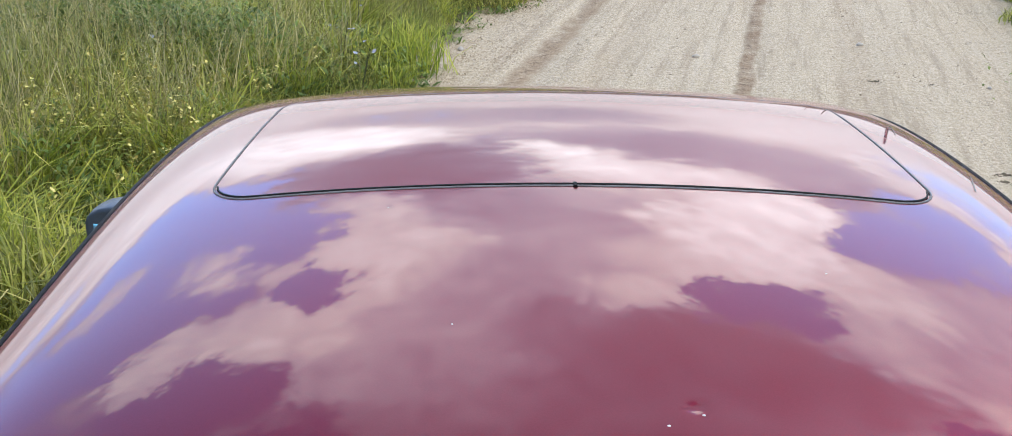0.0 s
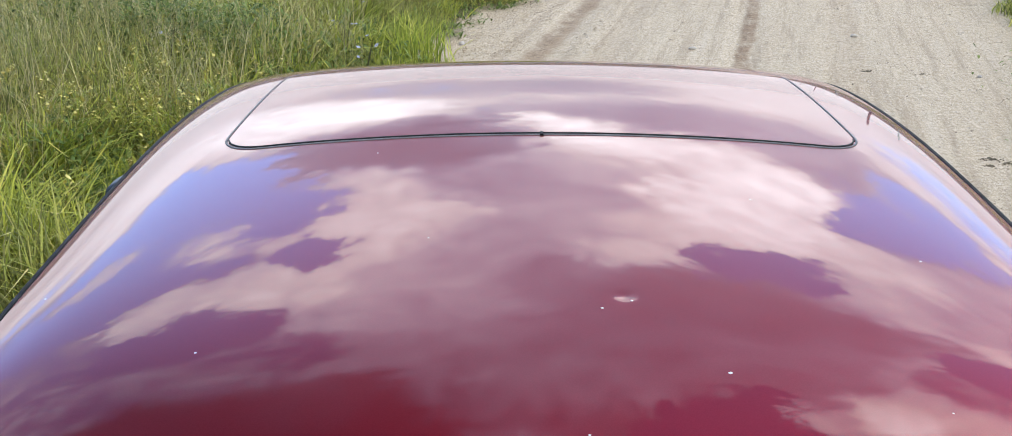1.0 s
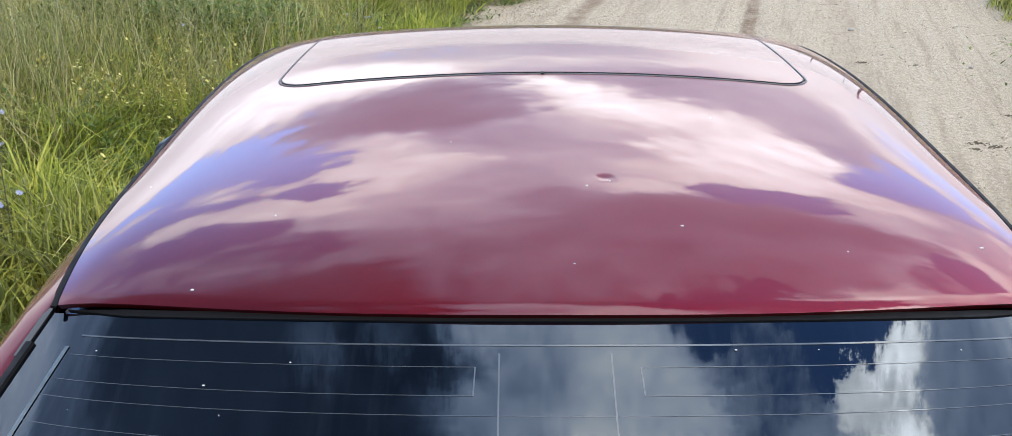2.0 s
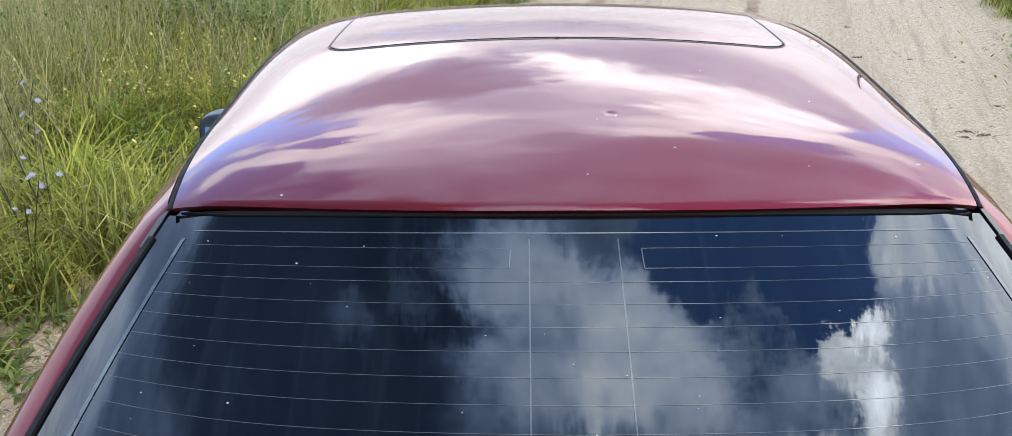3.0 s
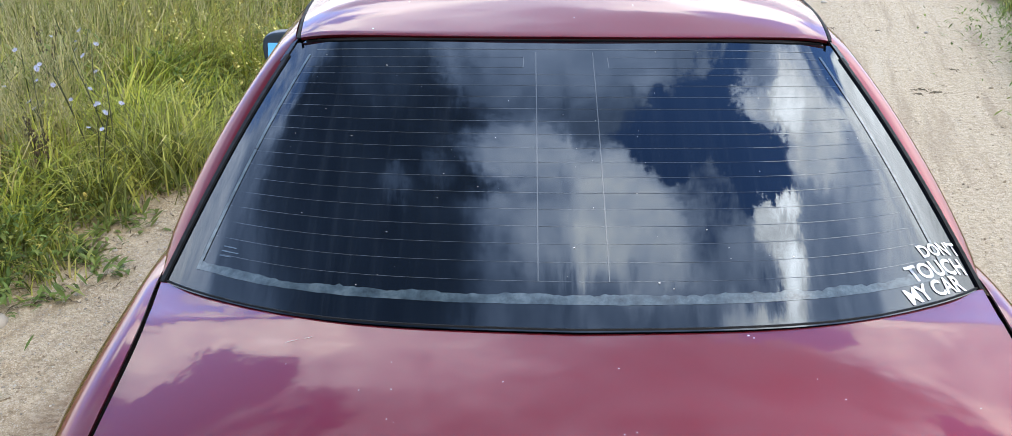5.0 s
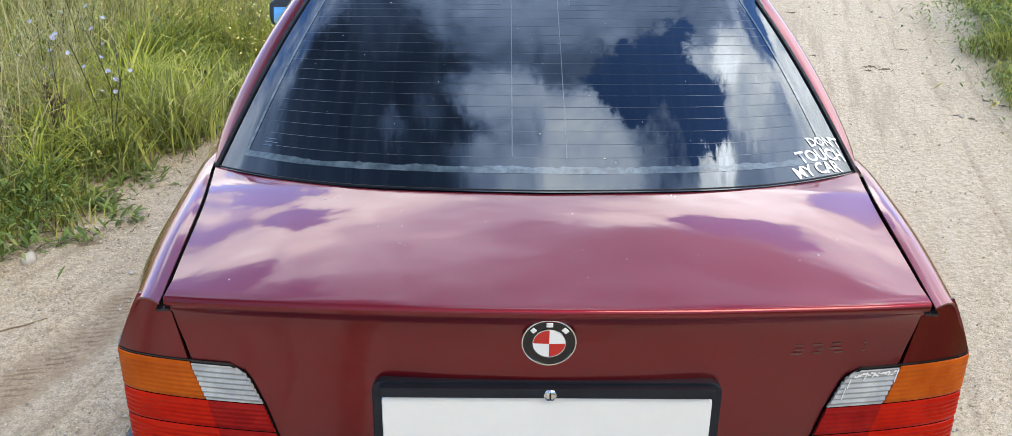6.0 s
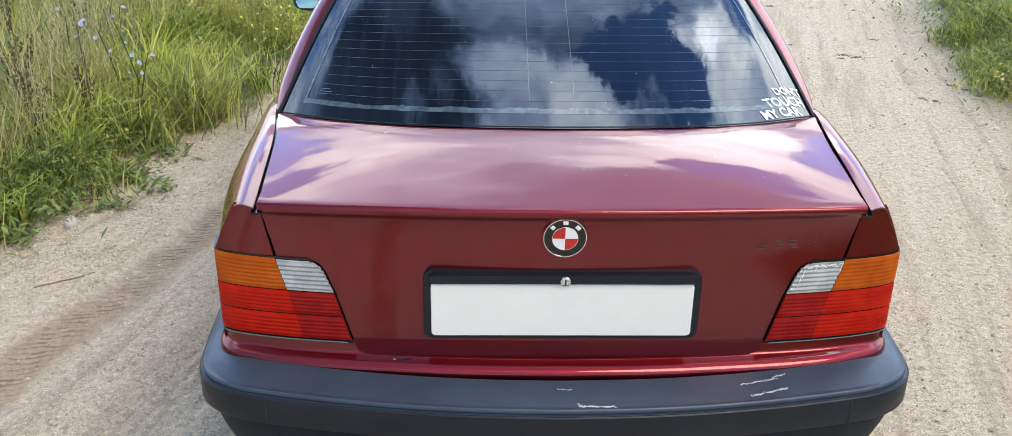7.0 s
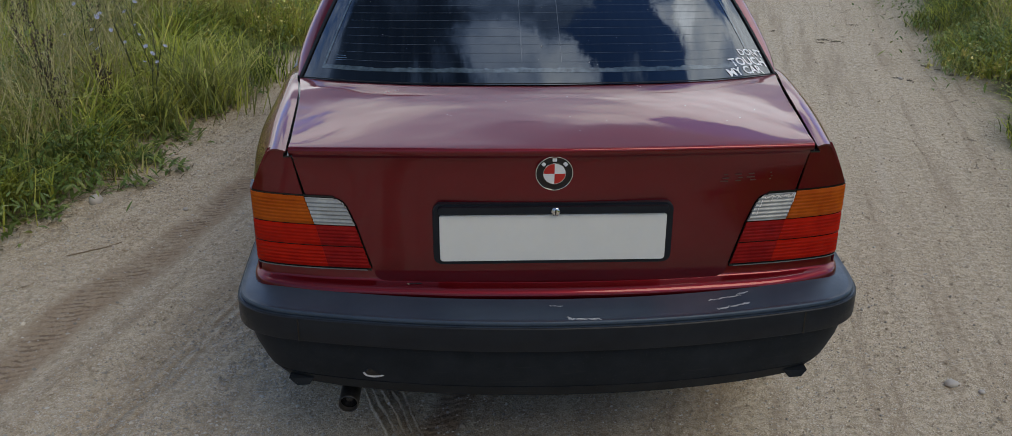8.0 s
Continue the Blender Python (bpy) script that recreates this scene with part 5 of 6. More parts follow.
scr[..., 2] += 0.02 * np.sin(math.pi * vb)
sheet("windscreen", scr, GLASS, car, 0.005, out=(0, 0.5, 1))
ys = np.linspace(0, 1, 30)
uu, vv = np.meshgrid(np.linspace(-1, 1, 41), ys, indexing="ij")
yb = 3.27 - 0.14 * uu ** 2
yy = yb + (4.33 - 0.10 * uu ** 2 - yb) * vv
ed = ALONG(yy.ravel()).reshape(-1, 8, 3)[:, 0].reshape(*yy.shape, 3)
P = np.stack([uu * (ed[..., 0] - 0.004), yy, ed[..., 2] + 0.035 * (1 - uu ** 2) * (1 - 0.5 * vv)], -1)
sheet("bonnet", P, PAINT, car, 0.005, "burgundy bonnet")
box("nose_panel", (-0.60, 4.22, 0.56), (0.60, 4.335, 0.735), PLASTIC, car, 0.03)
for side in (1, -1):
    a, b = sorted((side * 0.36, side * 0.61))
    box("headlamp", (a, 4.25, 0.585), (b, 4.345, 0.715), CLEAR, car, 0.03, "clear headlamp")
    a, b = sorted((side * 0.02, side * 0.15))
    box("grille_frame", (a, 4.25, 0.60), (b, 4.36, 0.72), CHROME, car, 0.03)
F = [(0, 4.43), (0.3, 4.41), (0.55, 4.34), (0.68, 4.22), (0.735, 4.0)]
pf = np.array(F)
half = spline(pf[:, 0], pf[:, 1])
xs = np.r_[np.linspace(-0.735, 0.735, 61)]
rows = [[(x * k, float(half(abs(x))) - o, z) for x in xs] for k, o, z in ((0.97, 0.04, 0.58), (1, 0.0, 0.56), (1, 0.0, 0.48), (0.99, 0.02, 0.40), (0.98, 0.03, 0.28), (0.95, 0.10, 0.25))]
sheet("front_bumper", np.array(rows), PLASTIC, car, 0.005, "black plastic front bumper", out=(0, 1, 0.2))


# wheels
def wheel(x, y, side):
    hub = new("wheel")
    hub.parent = car
    hub.matrix_basis = Matrix.Translation((x, y, WHEEL_R))
    w = 0.095
    lathe("tyre", [(0.20, -w), (0.26, -w - 0.006), (0.29, -w + 0.01), (0.30, -w + 0.03), (0.30, w - 0.03), (0.29, w - 0.01), (0.26, w + 0.006), (0.20, w)], TYRE, hub, 'x', 48)
    bm = bmesh.new()
    for k in range(7):
        a0 = 2 * math.pi * k / 7
        for a in (a0,):
            c, s = math.cos(a), math.sin(a)
            vs = []
            for xx in (0.03, 0.05):
                for r, h in ((0.03, 0.022), (0.19, 0.03), (0.19, -0.03), (0.03, -0.022)):
                    vs.append(bm.verts.new((xx * side, r * c - h * s, r * s + h * c)))
            for f in ((0, 1, 2, 3), (7, 6, 5, 4), (0, 4, 5, 1), (1, 5, 6, 2), (2, 6, 7, 3), (3, 7, 4, 0)):
                bm.faces.new([vs[i] for i in f])
    part("spokes", bm, ALLOY, hub, smooth=False)
    lathe("rim", [(0.195, -0.085), (0.203, -0.085), (0.203, 0.085), (0.195, 0.085), (0.19, 0.05), (0.19, -0.05)], ALLOY, hub, 'x', 40)
    lathe("hub_cap", [(0.0, -0.02), (0.05, -0.02), (0.05, 0.052), (0.0, 0.06)] if side > 0 else [(0.0, -0.06), (0.05, -0.052), (0.05, 0.02), (0.0, 0.02)], ALLOY, hub, 'x', 20)
    return hub


for side in (1, -1):
    for y, z in AXLES:
        wheel(side * 0.70, y, side)
        q = np.linspace(-0.1 * math.pi, 1.1 * math.pi, 24)
        yy, zz = y + (WHEEL_R + 0.045) * np.cos(q), 0.30 + (WHEEL_R + 0.045) * np.sin(q)
        sheet("wheel_well", np.stack([np.stack([np.full(24, side * 0.50), yy, zz], -1), np.stack([np.full(24, side * 0.74), yy, zz], -1)], 0), DARK, car, 0.004, out=(0, 0, -1))

# door mirrors
for side in (1, -1):
    bm = bmesh.new()
    bmesh.ops.create_uvsphere(bm, u_segments=20, v_segments=12, radius=1)
    for v in bm.verts:
        x, y, z = v.co
        sx, sz = math.copysign(abs(x) ** 0.6, x), math.copysign(abs(z) ** 0.6, z)
        yy = y if y > 0 else max(y, -0.25)
        v.co = (side * (0.872 + 0.085 * sx), 2.56 + 0.10 * yy, 0.942 + 0.058 * sz)
    housing = part("mirror_housing", bm, PLASTIC, car, "black door mirror")
    o = [(side * 0.872 + x, 0.942 + z) for x, z in rounded(0.066, 0.043, 0.02)]
    plate_of("mirror_glass", o, 0.003, MIRROR, housing, lambda x, z, u: (x, 2.532 + 0.26 * (z - 0.942) - u, z))
    tube("mirror_arm", np.array([(side * 0.82, 2.58, 0.93), (side * 0.77, 2.60, 0.93), (side * 0.72, 2.60, 0.93)]), 0.022, PLASTIC, housing, 8)


# ---- vegetation ----
def blades(name, spots, height, width, lean, mat, label, category, seed, curl=0.35):
    """Grass blades as one mesh. spots: n x 3 bases; height, width: n."""
    r = np.random.default_rng(seed)
    n = len(spots)
    az = r.uniform(0, 2 * math.pi, n)
    d = np.stack([np.cos(az), np.sin(az)], -1)
    tilt = np.abs(r.normal(0, lean, n))
    face = az + math.pi / 2 + r.normal(0, 0.5, n)
    sx = np.stack([np.cos(face), np.sin(face)], -1)
    V = np.zeros((n, 7, 3))
    for i, (k, ww) in enumerate(((0, 0.8), (0.38, 1.0), (0.74, 0.7), (1, 0))):
        bend = tilt * k + curl * r.uniform(0.3, 1.6, n) * k ** 2.4
        cx = spots[:, :2] + d * (height * bend)[:, None]
        cz = spots[:, 2] + height * (k - 0.22 * bend * k)
        if i < 3:
            for j, sg in ((2 * i, -0.5), (2 * i + 1, 0.5)):
                V[:, j, :2] = cx + sx * (width * ww * sg)[:, None]
                V[:, j, 2] = cz
        else:
            V[:, 6, :2], V[:, 6, 2] = cx, cz
    base = (np.arange(n) * 7)[:, None]
    quads = np.concatenate([base + np.array((0, 1, 3, 2)), base + np.array((2, 3, 5, 4))]).tolist()
    tris = (base + np.array((4, 5, 6))).tolist()
    ob = obj(name, V.reshape(-1, 3), quads + tris, mat)
    return tagged(ob, label, category, kind="stuff")


def edge_wobble(s, k=0.0):
    return 0.16 * np.sin(s * 1.7 + k) + 0.10 * np.sin(s * 4.3 + 2 * k) + 0.06 * np.sin(s * 9.1 + k)


def scatter(n, side, near, far, s0, s1, seed, power=1.0, clump=0.0):
    """Bases on a verge: near and far are distances from the road's edge."""
    r = np.random.default_rng(seed)
    if clump:
        m = max(1, int(n / clump))
        c = np.stack([r.uniform(0, 1, m) ** power, r.uniform(s0, s1, m)], -1)
        pick = r.integers(0, m, n)
        dist = near + (far - near) * c[pick, 0] + r.normal(0, 0.05, n)
        s = c[pick, 1] + r.normal(0, 0.05, n)
    else:
        dist, s = near + (far - near) * r.uniform(0, 1, n) ** power, r.uniform(s0, s1, n)
    w = (ROAD_L - dist - edge_wobble(s)) if side < 0 else (ROAD_R + dist + edge_wobble(s, 2.0))
    return np.stack([w + SLOPE * s, s, ground_height(w, s) - 0.01], -1), np.maximum(dist, 0), s


def meadow(side, n, s0, s1, far, seed):
    r = np.random.default_rng(seed)
    p, d, s = scatter(n, side, 0.08, far, s0, s1, seed, 1.15, 14)
    tall = np.clip(d / 0.9, 0.10, 1.0)
    patch = 0.80 + 0.35 * np.sin(1.9 * p[:, 0] + 0.7) * np.sin(1.3 * p[:, 1])
    blades("meadow_grass", p, (0.12 + 0.36 * tall * patch) * r.uniform(0.45, 1.3, n), r.uniform(0.004, 0.010, n), 0.28, GRASS, "dense green meadow grass on the verge", "grass", seed, 0.55)
    m = n // 8
    p, d, s = scatter(m, side, 0.10, far * 0.8, s0, s1, seed + 1, 1.4, 60)
    blades("fresh_grass", p, (0.13 + 0.34 * np.clip(d / 0.5, 0.15, 1)) * r.uniform(0.6, 1.2, m), r.uniform(0.006, 0.012, m), 0.34, BRIGHT, "bright fresh tufts of long grass", "grass", seed + 1, 0.7)
    m = n // 6
    p, d, s = scatter(m, side, 0.45, far, s0, s1, seed + 2, 1.0, 9)
    blades("dry_stalks", p, r.uniform(0.35, 0.78, m), r.uniform(0.0025, 0.0055, m), 0.17, STRAW, "pale dry grass stalks", "grass", seed + 2, 0.4)


def tuft(x, y, n, spread, high, seed):
    r = np.random.default_rng(seed)
    px, py = r.normal(x, spread, n), r.normal(y, spread, n)
    z = ground_height(px - SLOPE * py, py) - 0.01
    blades("grass_tuft", np.stack([px, py, z], -1), high * r.uniform(0.6, 1.15, n), r.uniform(0.006, 0.011, n), 0.24, BRIGHT if seed % 2 else GRASS, "yellow-green tuft of long grass", "grass", seed, 0.5)


meadow(-1, 105000, 0.3, 13.0, 5.0, 21)
meadow(1, 46000, 2.2, 12.0, 2.2, 31)
meadow(-1, 22000, -6.0, 0.3, 5.0, 23)
meadow(1, 22000, -6.0, 2.2, 4.0, 33)
meadow(-1, 16000, -12.0, 26.0, 14.0, 25)
meadow(1, 16000, -12.0, 26.0, 14.0, 35)
for k, (x, y, n, sp, h) in enumerate(((-1.74, 3.72, 520, 0.10, 0.50), (-1.90, 3.90, 380, 0.10, 0.46), (-1.55, 4.35, 260, 0.08, 0.36), (-0.75, 7.35, 420, 0.10, 0.45), (-2.0, 3.30, 260, 0.10, 0.38), (-2.35, 2.15, 260, 0.10, 0.30))):
    tuft(x, y, int(n * 0.55), sp * 1.15, h * 0.9, 200 + k)


def leaves_mesh(name, spots, heights, size, mat, label, category, seed):
    """Many small pointed leaves, each folded along its rib."""
    r = np.random.default_rng(seed)
    verts, faces = [], []
    for (x, y, z), h in zip(spots, heights):
        L, W = size * r.uniform(0.5, 1.4), size * r.uniform(0.18, 0.42)
        a, up = r.uniform(0, 2 * math.pi), r.uniform(-0.2, 0.8)
        c, q = math.cos(a), math.sin(a)
        k = len(verts)
        for t, w, e in ((0, 0.15, 0), (0.35, 1, 0.2), (0.75, 0.7, 0.22), (1, 0.05, 0.1)):
            for sg in (-1, 1):
                verts.append((x + c * L * t - q * W * w * sg / 2, y + q * L * t + c * W * w * sg / 2, z + h + L * (up * t + e * (1 - up)) + 0.12 * W * w))
        faces += [(k, k + 1, k + 3, k + 2), (k + 2, k + 3, k + 5, k + 4), (k + 4, k + 5, k + 7, k + 6)]
    tagged(obj(name, verts, faces, mat), label, category, kind="stuff")


def herb_leaves(side, n, s0, s1, far, seed, near=-0.10):
    """Broad low leaves along the verge's foot."""
    r = np.random.default_rng(seed)
    p, d, s = scatter(n, side, near, far, s0, s1, seed, 1.3, 14)
    leaves_mesh("herb_leaves", p, r.uniform(0.01, 0.15, n) * np.clip(d / 0.2, 0.25, 1), 0.06, LEAF, "low broad-leaved weeds at the road's edge", "weeds", seed)


def herb_patch(x, y, rx, ry, high, n, size, seed):
    """A stand of leafy weeds, taller than the grass round it."""
    r = np.random.default_rng(seed)
    px, py = r.normal(x, rx, n), r.normal(y, ry, n)
    z = ground_height(px - SLOPE * py, py)
    k = np.exp(-((px - x) / rx) ** 2 / 2 - ((py - y) / ry) ** 2 / 2)
    leaves_mesh("leafy_weeds", np.stack([px, py, z], -1), high * (0.35 + 0.65 * k) * r.uniform(0.15, 1.0, n) ** 0.7, size, LEAF, "dark green leafy weeds among the grass", "weeds", seed)


r = np.random.default_rng(77)
for k in range(40):
    s = r.uniform(1.0, 9.0)
    x = ROAD_L + SLOPE * s - r.uniform(0.2, 2.4)
    herb_patch(x, s, r.uniform(0.10, 0.28), r.uniform(0.10, 0.28), r.uniform(0.25, 0.5), int(r.uniform(200, 420)), r.uniform(0.03, 0.055), 400 + k)
herb_leaves(-1, 5500, 0.3, 12, 0.55, 41)
herb_leaves(1, 1500, 2.2, 11, 1.3, 42, 0.6)
for k, v in enumerate(((-2.65, 7.0, 0.5, 0.35, 0.68, 2600, 0.06), (-2.15, 6.65, 0.35, 0.25, 0.62, 1800, 0.055), (-1.75, 6.75, 0.3, 0.3, 0.56, 1300, 0.055), (-2.75, 3.2, 0.35, 0.5, 0.40, 1000, 0.05), (-3.6, 6.0, 0.5, 0.6, 0.6, 1500, 0.06),
                       (-2.15, 2.75, 0.16, 0.30, 0.20, 900, 0.045), (-2.45, 2.2, 0.2, 0.35, 0.25, 900, 0.05), (-1.62, 5.4, 0.25, 0.35, 0.38, 900, 0.035), (3.35, 4.2, 0.25, 0.4, 0.35, 1200, 0.045), (3.75, 5.4, 0.3, 0.6, 0.45, 1300, 0.045), (3.45, 4.75, 0.12, 0.25, 0.26, 600, 0.035), (3.7, 5.6, 0.13, 0.35, 0.30, 600, 0.035), (3.9, 6.6, 0.25, 0.4, 0.4, 1100, 0.045))):
    herb_patch(*v, 300 + k)


def litter(n, seed):
    """Dead leaves and crumbs along the foot of the verge."""
    r = np.random.default_rng(seed)
    s = r.uniform(0.3, 10, n)
    w = ROAD_L - edge_wobble(s) + np.abs(r.normal(0, 0.14, n)) - 0.08
    p = np.stack([w + SLOPE * s, s, ground_height(w, s)], -1)
    leaves_mesh("leaf_litter", p, np.full(n, 0.004), 0.028, LITTER, "brown dead leaf litter along the verge", "litter", seed)


litter(1600, 71)


def stems(verts, faces, pts, r):
    """Adds a thin three-sided stem along points."""
    k = len(verts)
    for i, p in enumerate(pts):
        rr = r * (1 - 0.5 * i / len(pts))
        for a in range(3):
            verts.append((p[0] + rr * math.cos(2.1 * a), p[1] + rr * math.sin(2.1 * a), p[2]))
    for i in range(len(pts) - 1):
        for a in range(3):
            b = (a + 1) % 3
            faces.append((k + 3 * i + a, k + 3 * i + b, k + 3 * i + 3 + b, k + 3 * i + 3 + a))


def chicory(x, y, high, flowers, seed):
    """A branching wild chicory with blue ray flowers."""
    r = np.random.default_rng(seed)
    w = x - SLOPE * y
    z0 = float(ground_height(np.array([w]), np.array([y]))[0])
    plant = new("chicory_plant")
    plant.location = (x, y, z0)
    tagged(plant, "wild chicory with pale blue flowers among the grass", "plant", group="chicory on the verge")
    sv, sf, heads = [], [], []
    for k in range(max(2, flowers // 3)):
        a, L = r.uniform(0, 6.28), r.uniform(0.75, 1.05) * high
        dx, dy = math.cos(a) * 0.22, math.sin(a) * 0.22
        main = [(dx * t ** 1.4 * L, dy * t ** 1.4 * L, L * t) for t in np.linspace(0, 1, 6)]
        stems(sv, sf, main, 0.0042)
        for t in r.uniform(0.5, 1.0, 4):
            b = r.uniform(0, 6.28)
            p0 = np.array((dx * t ** 1.4 * L, dy * t ** 1.4 * L, L * t))
            p1 = p0 + np.array((math.cos(b) * 0.07, math.sin(b) * 0.07, 0.06)) * r.uniform(0.5, 1.2)
            stems(sv, sf, [p0, p1], 0.002)
            heads.append(p1)
    obj("stem", sv, sf, STEM, plant)
    r.shuffle(heads)
    for h in heads[:flowers]:
        fv, ff = [], []
        tx, ty = r.normal(0, 0.4), r.normal(0.45, 0.3)
        R = r.uniform(0.010, 0.016)
        for k in range(14):
            a = 2 * math.pi * k / 14
            c, s = math.cos(a), math.sin(a)
            i = len(fv)
            for rad, half in ((0.15, 0.12), (0.7, 0.13), (1.0, 0.10)):
                for sg in (-1, 1):
                    px, py = R * (rad * c - sg * half * s), R * (rad * s + sg * half * c)
                    fv.append((h[0] + px, h[1] + py, h[2] + 0.25 * R * rad ** 2 + px * tx + py * ty))
            ff += [(i, i + 1, i + 3, i + 2), (i + 2, i + 3, i + 5, i + 4)]
        obj("flower", fv, ff, CHICORY, plant)


for x, y, h, n, sd in ((-2.02, 3.68, 0.56, 5, 1), (-2.10, 3.62, 0.54, 3, 7), (-2.33, 4.22, 0.56, 4, 2), (-2.58, 4.62, 0.55, 3, 3), (-2.26, 3.5, 0.5, 3, 8), (-2.5, 3.9, 0.55, 3, 6), (-1.98, 3.38, 0.48, 2, 9),
                       (-0.99, 6.6, 0.40, 4, 4), (-1.18, 7.05, 0.42, 4, 5), (-1.18, 7.8, 0.42, 2, 10), (-2.16, 6.36, 0.45, 2, 11)):
    chicory(x, y, h, n, sd)


def dock(x, y, high, seed):
    """A dry branching weed with dark brown seed clusters."""
    r = np.random.default_rng(seed)
    w = x - SLOPE * y
    plant = new("dried_weed")
    plant.location = (x, y, float(ground_height(np.array([w]), np.array([y]))[0]))
    tagged(plant, "dried dark brown weed with seed clusters in the grass", "plant", group="dried weeds on the verge")
    sv, sf, dv, df = [], [], [], []
    for _ in range(5):
        a, L, out = r.uniform(0, 6.28), high * r.uniform(0.7, 1.05), r.uniform(0.05, 0.2)
        top = lambda t: np.array((math.cos(a) * out * L * t ** 1.3, math.sin(a) * out * L * t ** 1.3, L * t))
        stems(sv, sf, [top(t) for t in np.linspace(0, 1, 6)], 0.003)
        for t in r.uniform(0.35, 1.0, 26):
            p, s = top(t) + r.normal(0, 0.008, 3), r.uniform(0.004, 0.008)
            k = len(dv)
            dv += [tuple(p + s * np.array(q)) for q in ((1, 0, 0), (0, 1, 0), (-1, 0, 0), (0, -1, 0), (0, 0, 1.3), (0, 0, -1.3))]
            df += [(k + i, k + (i + 1) % 4, k + 4) for i in range(4)] + [(k + (i + 1) % 4, k + i, k + 5) for i in range(4)]
    obj("stem", sv, sf, STEM, plant)
    tagged(obj("seed_head", dv, df, SEED, plant, smooth=False), "dark brown dry seeds", kind="stuff")


for i, (x, y, h) in enumerate(((-2.45, 3.20, 0.52), (-2.58, 3.48, 0.55), (-2.34, 3.02, 0.45), (-2.72, 3.62, 0.55), (-2.22, 3.34, 0.46), (-2.62, 4.35, 0.55), (-2.95, 4.2, 0.6))):
    dock(x, y, h, 500 + i)


def yellow_flowers(n, cx, cy, rx, ry, zlo, zhi, seed, size=0.011):
    """Slender spikes of small yellow flowers, one mesh."""
    r = np.random.default_rng(seed)
    verts, faces = [], []
    for _ in range(max(4, n // 6)):
        bx, by, top = r.normal(cx, rx), r.normal(cy, ry), r.uniform(zlo, zhi)
        lx, ly, run = r.normal(0, 0.25), r.normal(0, 0.25), r.uniform(0.05, 0.16)
        for _ in range(r.integers(6, 16)):
            t = r.uniform(0, 1)
            x, y, z = bx + lx * run * t + r.normal(0, 0.010), by + ly * run * t + r.normal(0, 0.010), top - run * (1 - t)
            rr, a = size * r.uniform(0.4, 1.0), r.uniform(0, 6.28)
            k = len(verts)
            tx, ty = r.normal(0, 0.5), r.normal(-0.5, 0.5)
            for q in range(5):
                b = a + q * 1.2566
                verts.append((x + rr * math.cos(b), y + rr * math.sin(b), z + rr * (tx * math.cos(b) + ty * math.sin(b))))
            verts.append((x, y, z + 0.35 * rr))
            for q in range(5):
                faces.append((k + q, k + (q + 1) % 5, k + 5))
    tagged(obj("yellow_flowers", verts, faces, YELLOW), "slender spikes of small yellow wildflowers in the grass", "flowers", kind="stuff")


def panicle_grass(side, n, near, far, s0, s1, seed, clump, hlo=0.5, hhi=0.95):
    """Tall stalks with loose feathery seed heads, one mesh."""
    r = np.random.default_rng(seed)
    p, d, _ = scatter(n, side, near, far, s0, s1, seed, 1.0, clump)
    az, L = r.uniform(0, 2 * math.pi, n), r.uniform(hlo, hhi, n) * np.clip(0.45 + d, 0.5, 1.0)
    out = np.stack([np.cos(az), np.sin(az)], -1) * (L * np.abs(r.normal(0.12, 0.10, n)))[:, None]

    def at(t):
        return np.concatenate([p[:, :2] + out * (t ** 1.8)[:, None], (p[:, 2] + L * (t - 0.06 * t ** 3))[:, None]], 1)
    V, F, base = [], [], 0
    rings = []
    for t, rad in ((0.0, 0.0016), (0.5, 0.0013), (1.0, 0.0006)):
        c = at(np.full(n, t))
        rings.append(np.stack([c + rad * np.array((math.cos(a), math.sin(a), 0)) for a in (0.3, 2.4, 4.5)], 1))
    V.append(np.concatenate(rings, 1).reshape(-1, 3))
    i0 = (np.arange(n) * 9)[:, None]
    for k in (0, 3):
        for a in range(3):
            b = (a + 1) % 3
            F.append(i0 + np.array((k + a, k + b, k + 3 + b, k + 3 + a)))
    base = 9 * n
    for _ in range(18):
        t = 1.0 - r.uniform(0, 1, n) ** 1.3 * 0.24
        c = at(t)
        q, up, ln = r.uniform(0, 2 * math.pi, n), r.uniform(0.2, 1.2, n), r.uniform(0.008, 0.020, n)
        spread = (1.0 - t) * 0.10 * r.uniform(0.3, 1.3, n)
        dr = np.stack([np.cos(q), np.sin(q), up], -1)
        sd = np.stack([-np.sin(q), np.cos(q), np.zeros(n)], -1) * 0.0019
        c = c + dr * spread[:, None]
        tip = c + dr * ln[:, None]
        mid = c + dr * (ln * 0.5)[:, None]
        V.append(np.stack([c, mid + sd, tip, mid - sd], 1).reshape(-1, 3))
        F.append(base + (np.arange(n) * 4)[:, None] + np.array((0, 1, 2, 3)))
        base += 4 * n
    ob = obj("seeding_grass", np.concatenate(V), np.concatenate(F).tolist(), PANICLE)
    tagged(ob, "tall grass with pale feathery seed heads", "grass", kind="stuff")


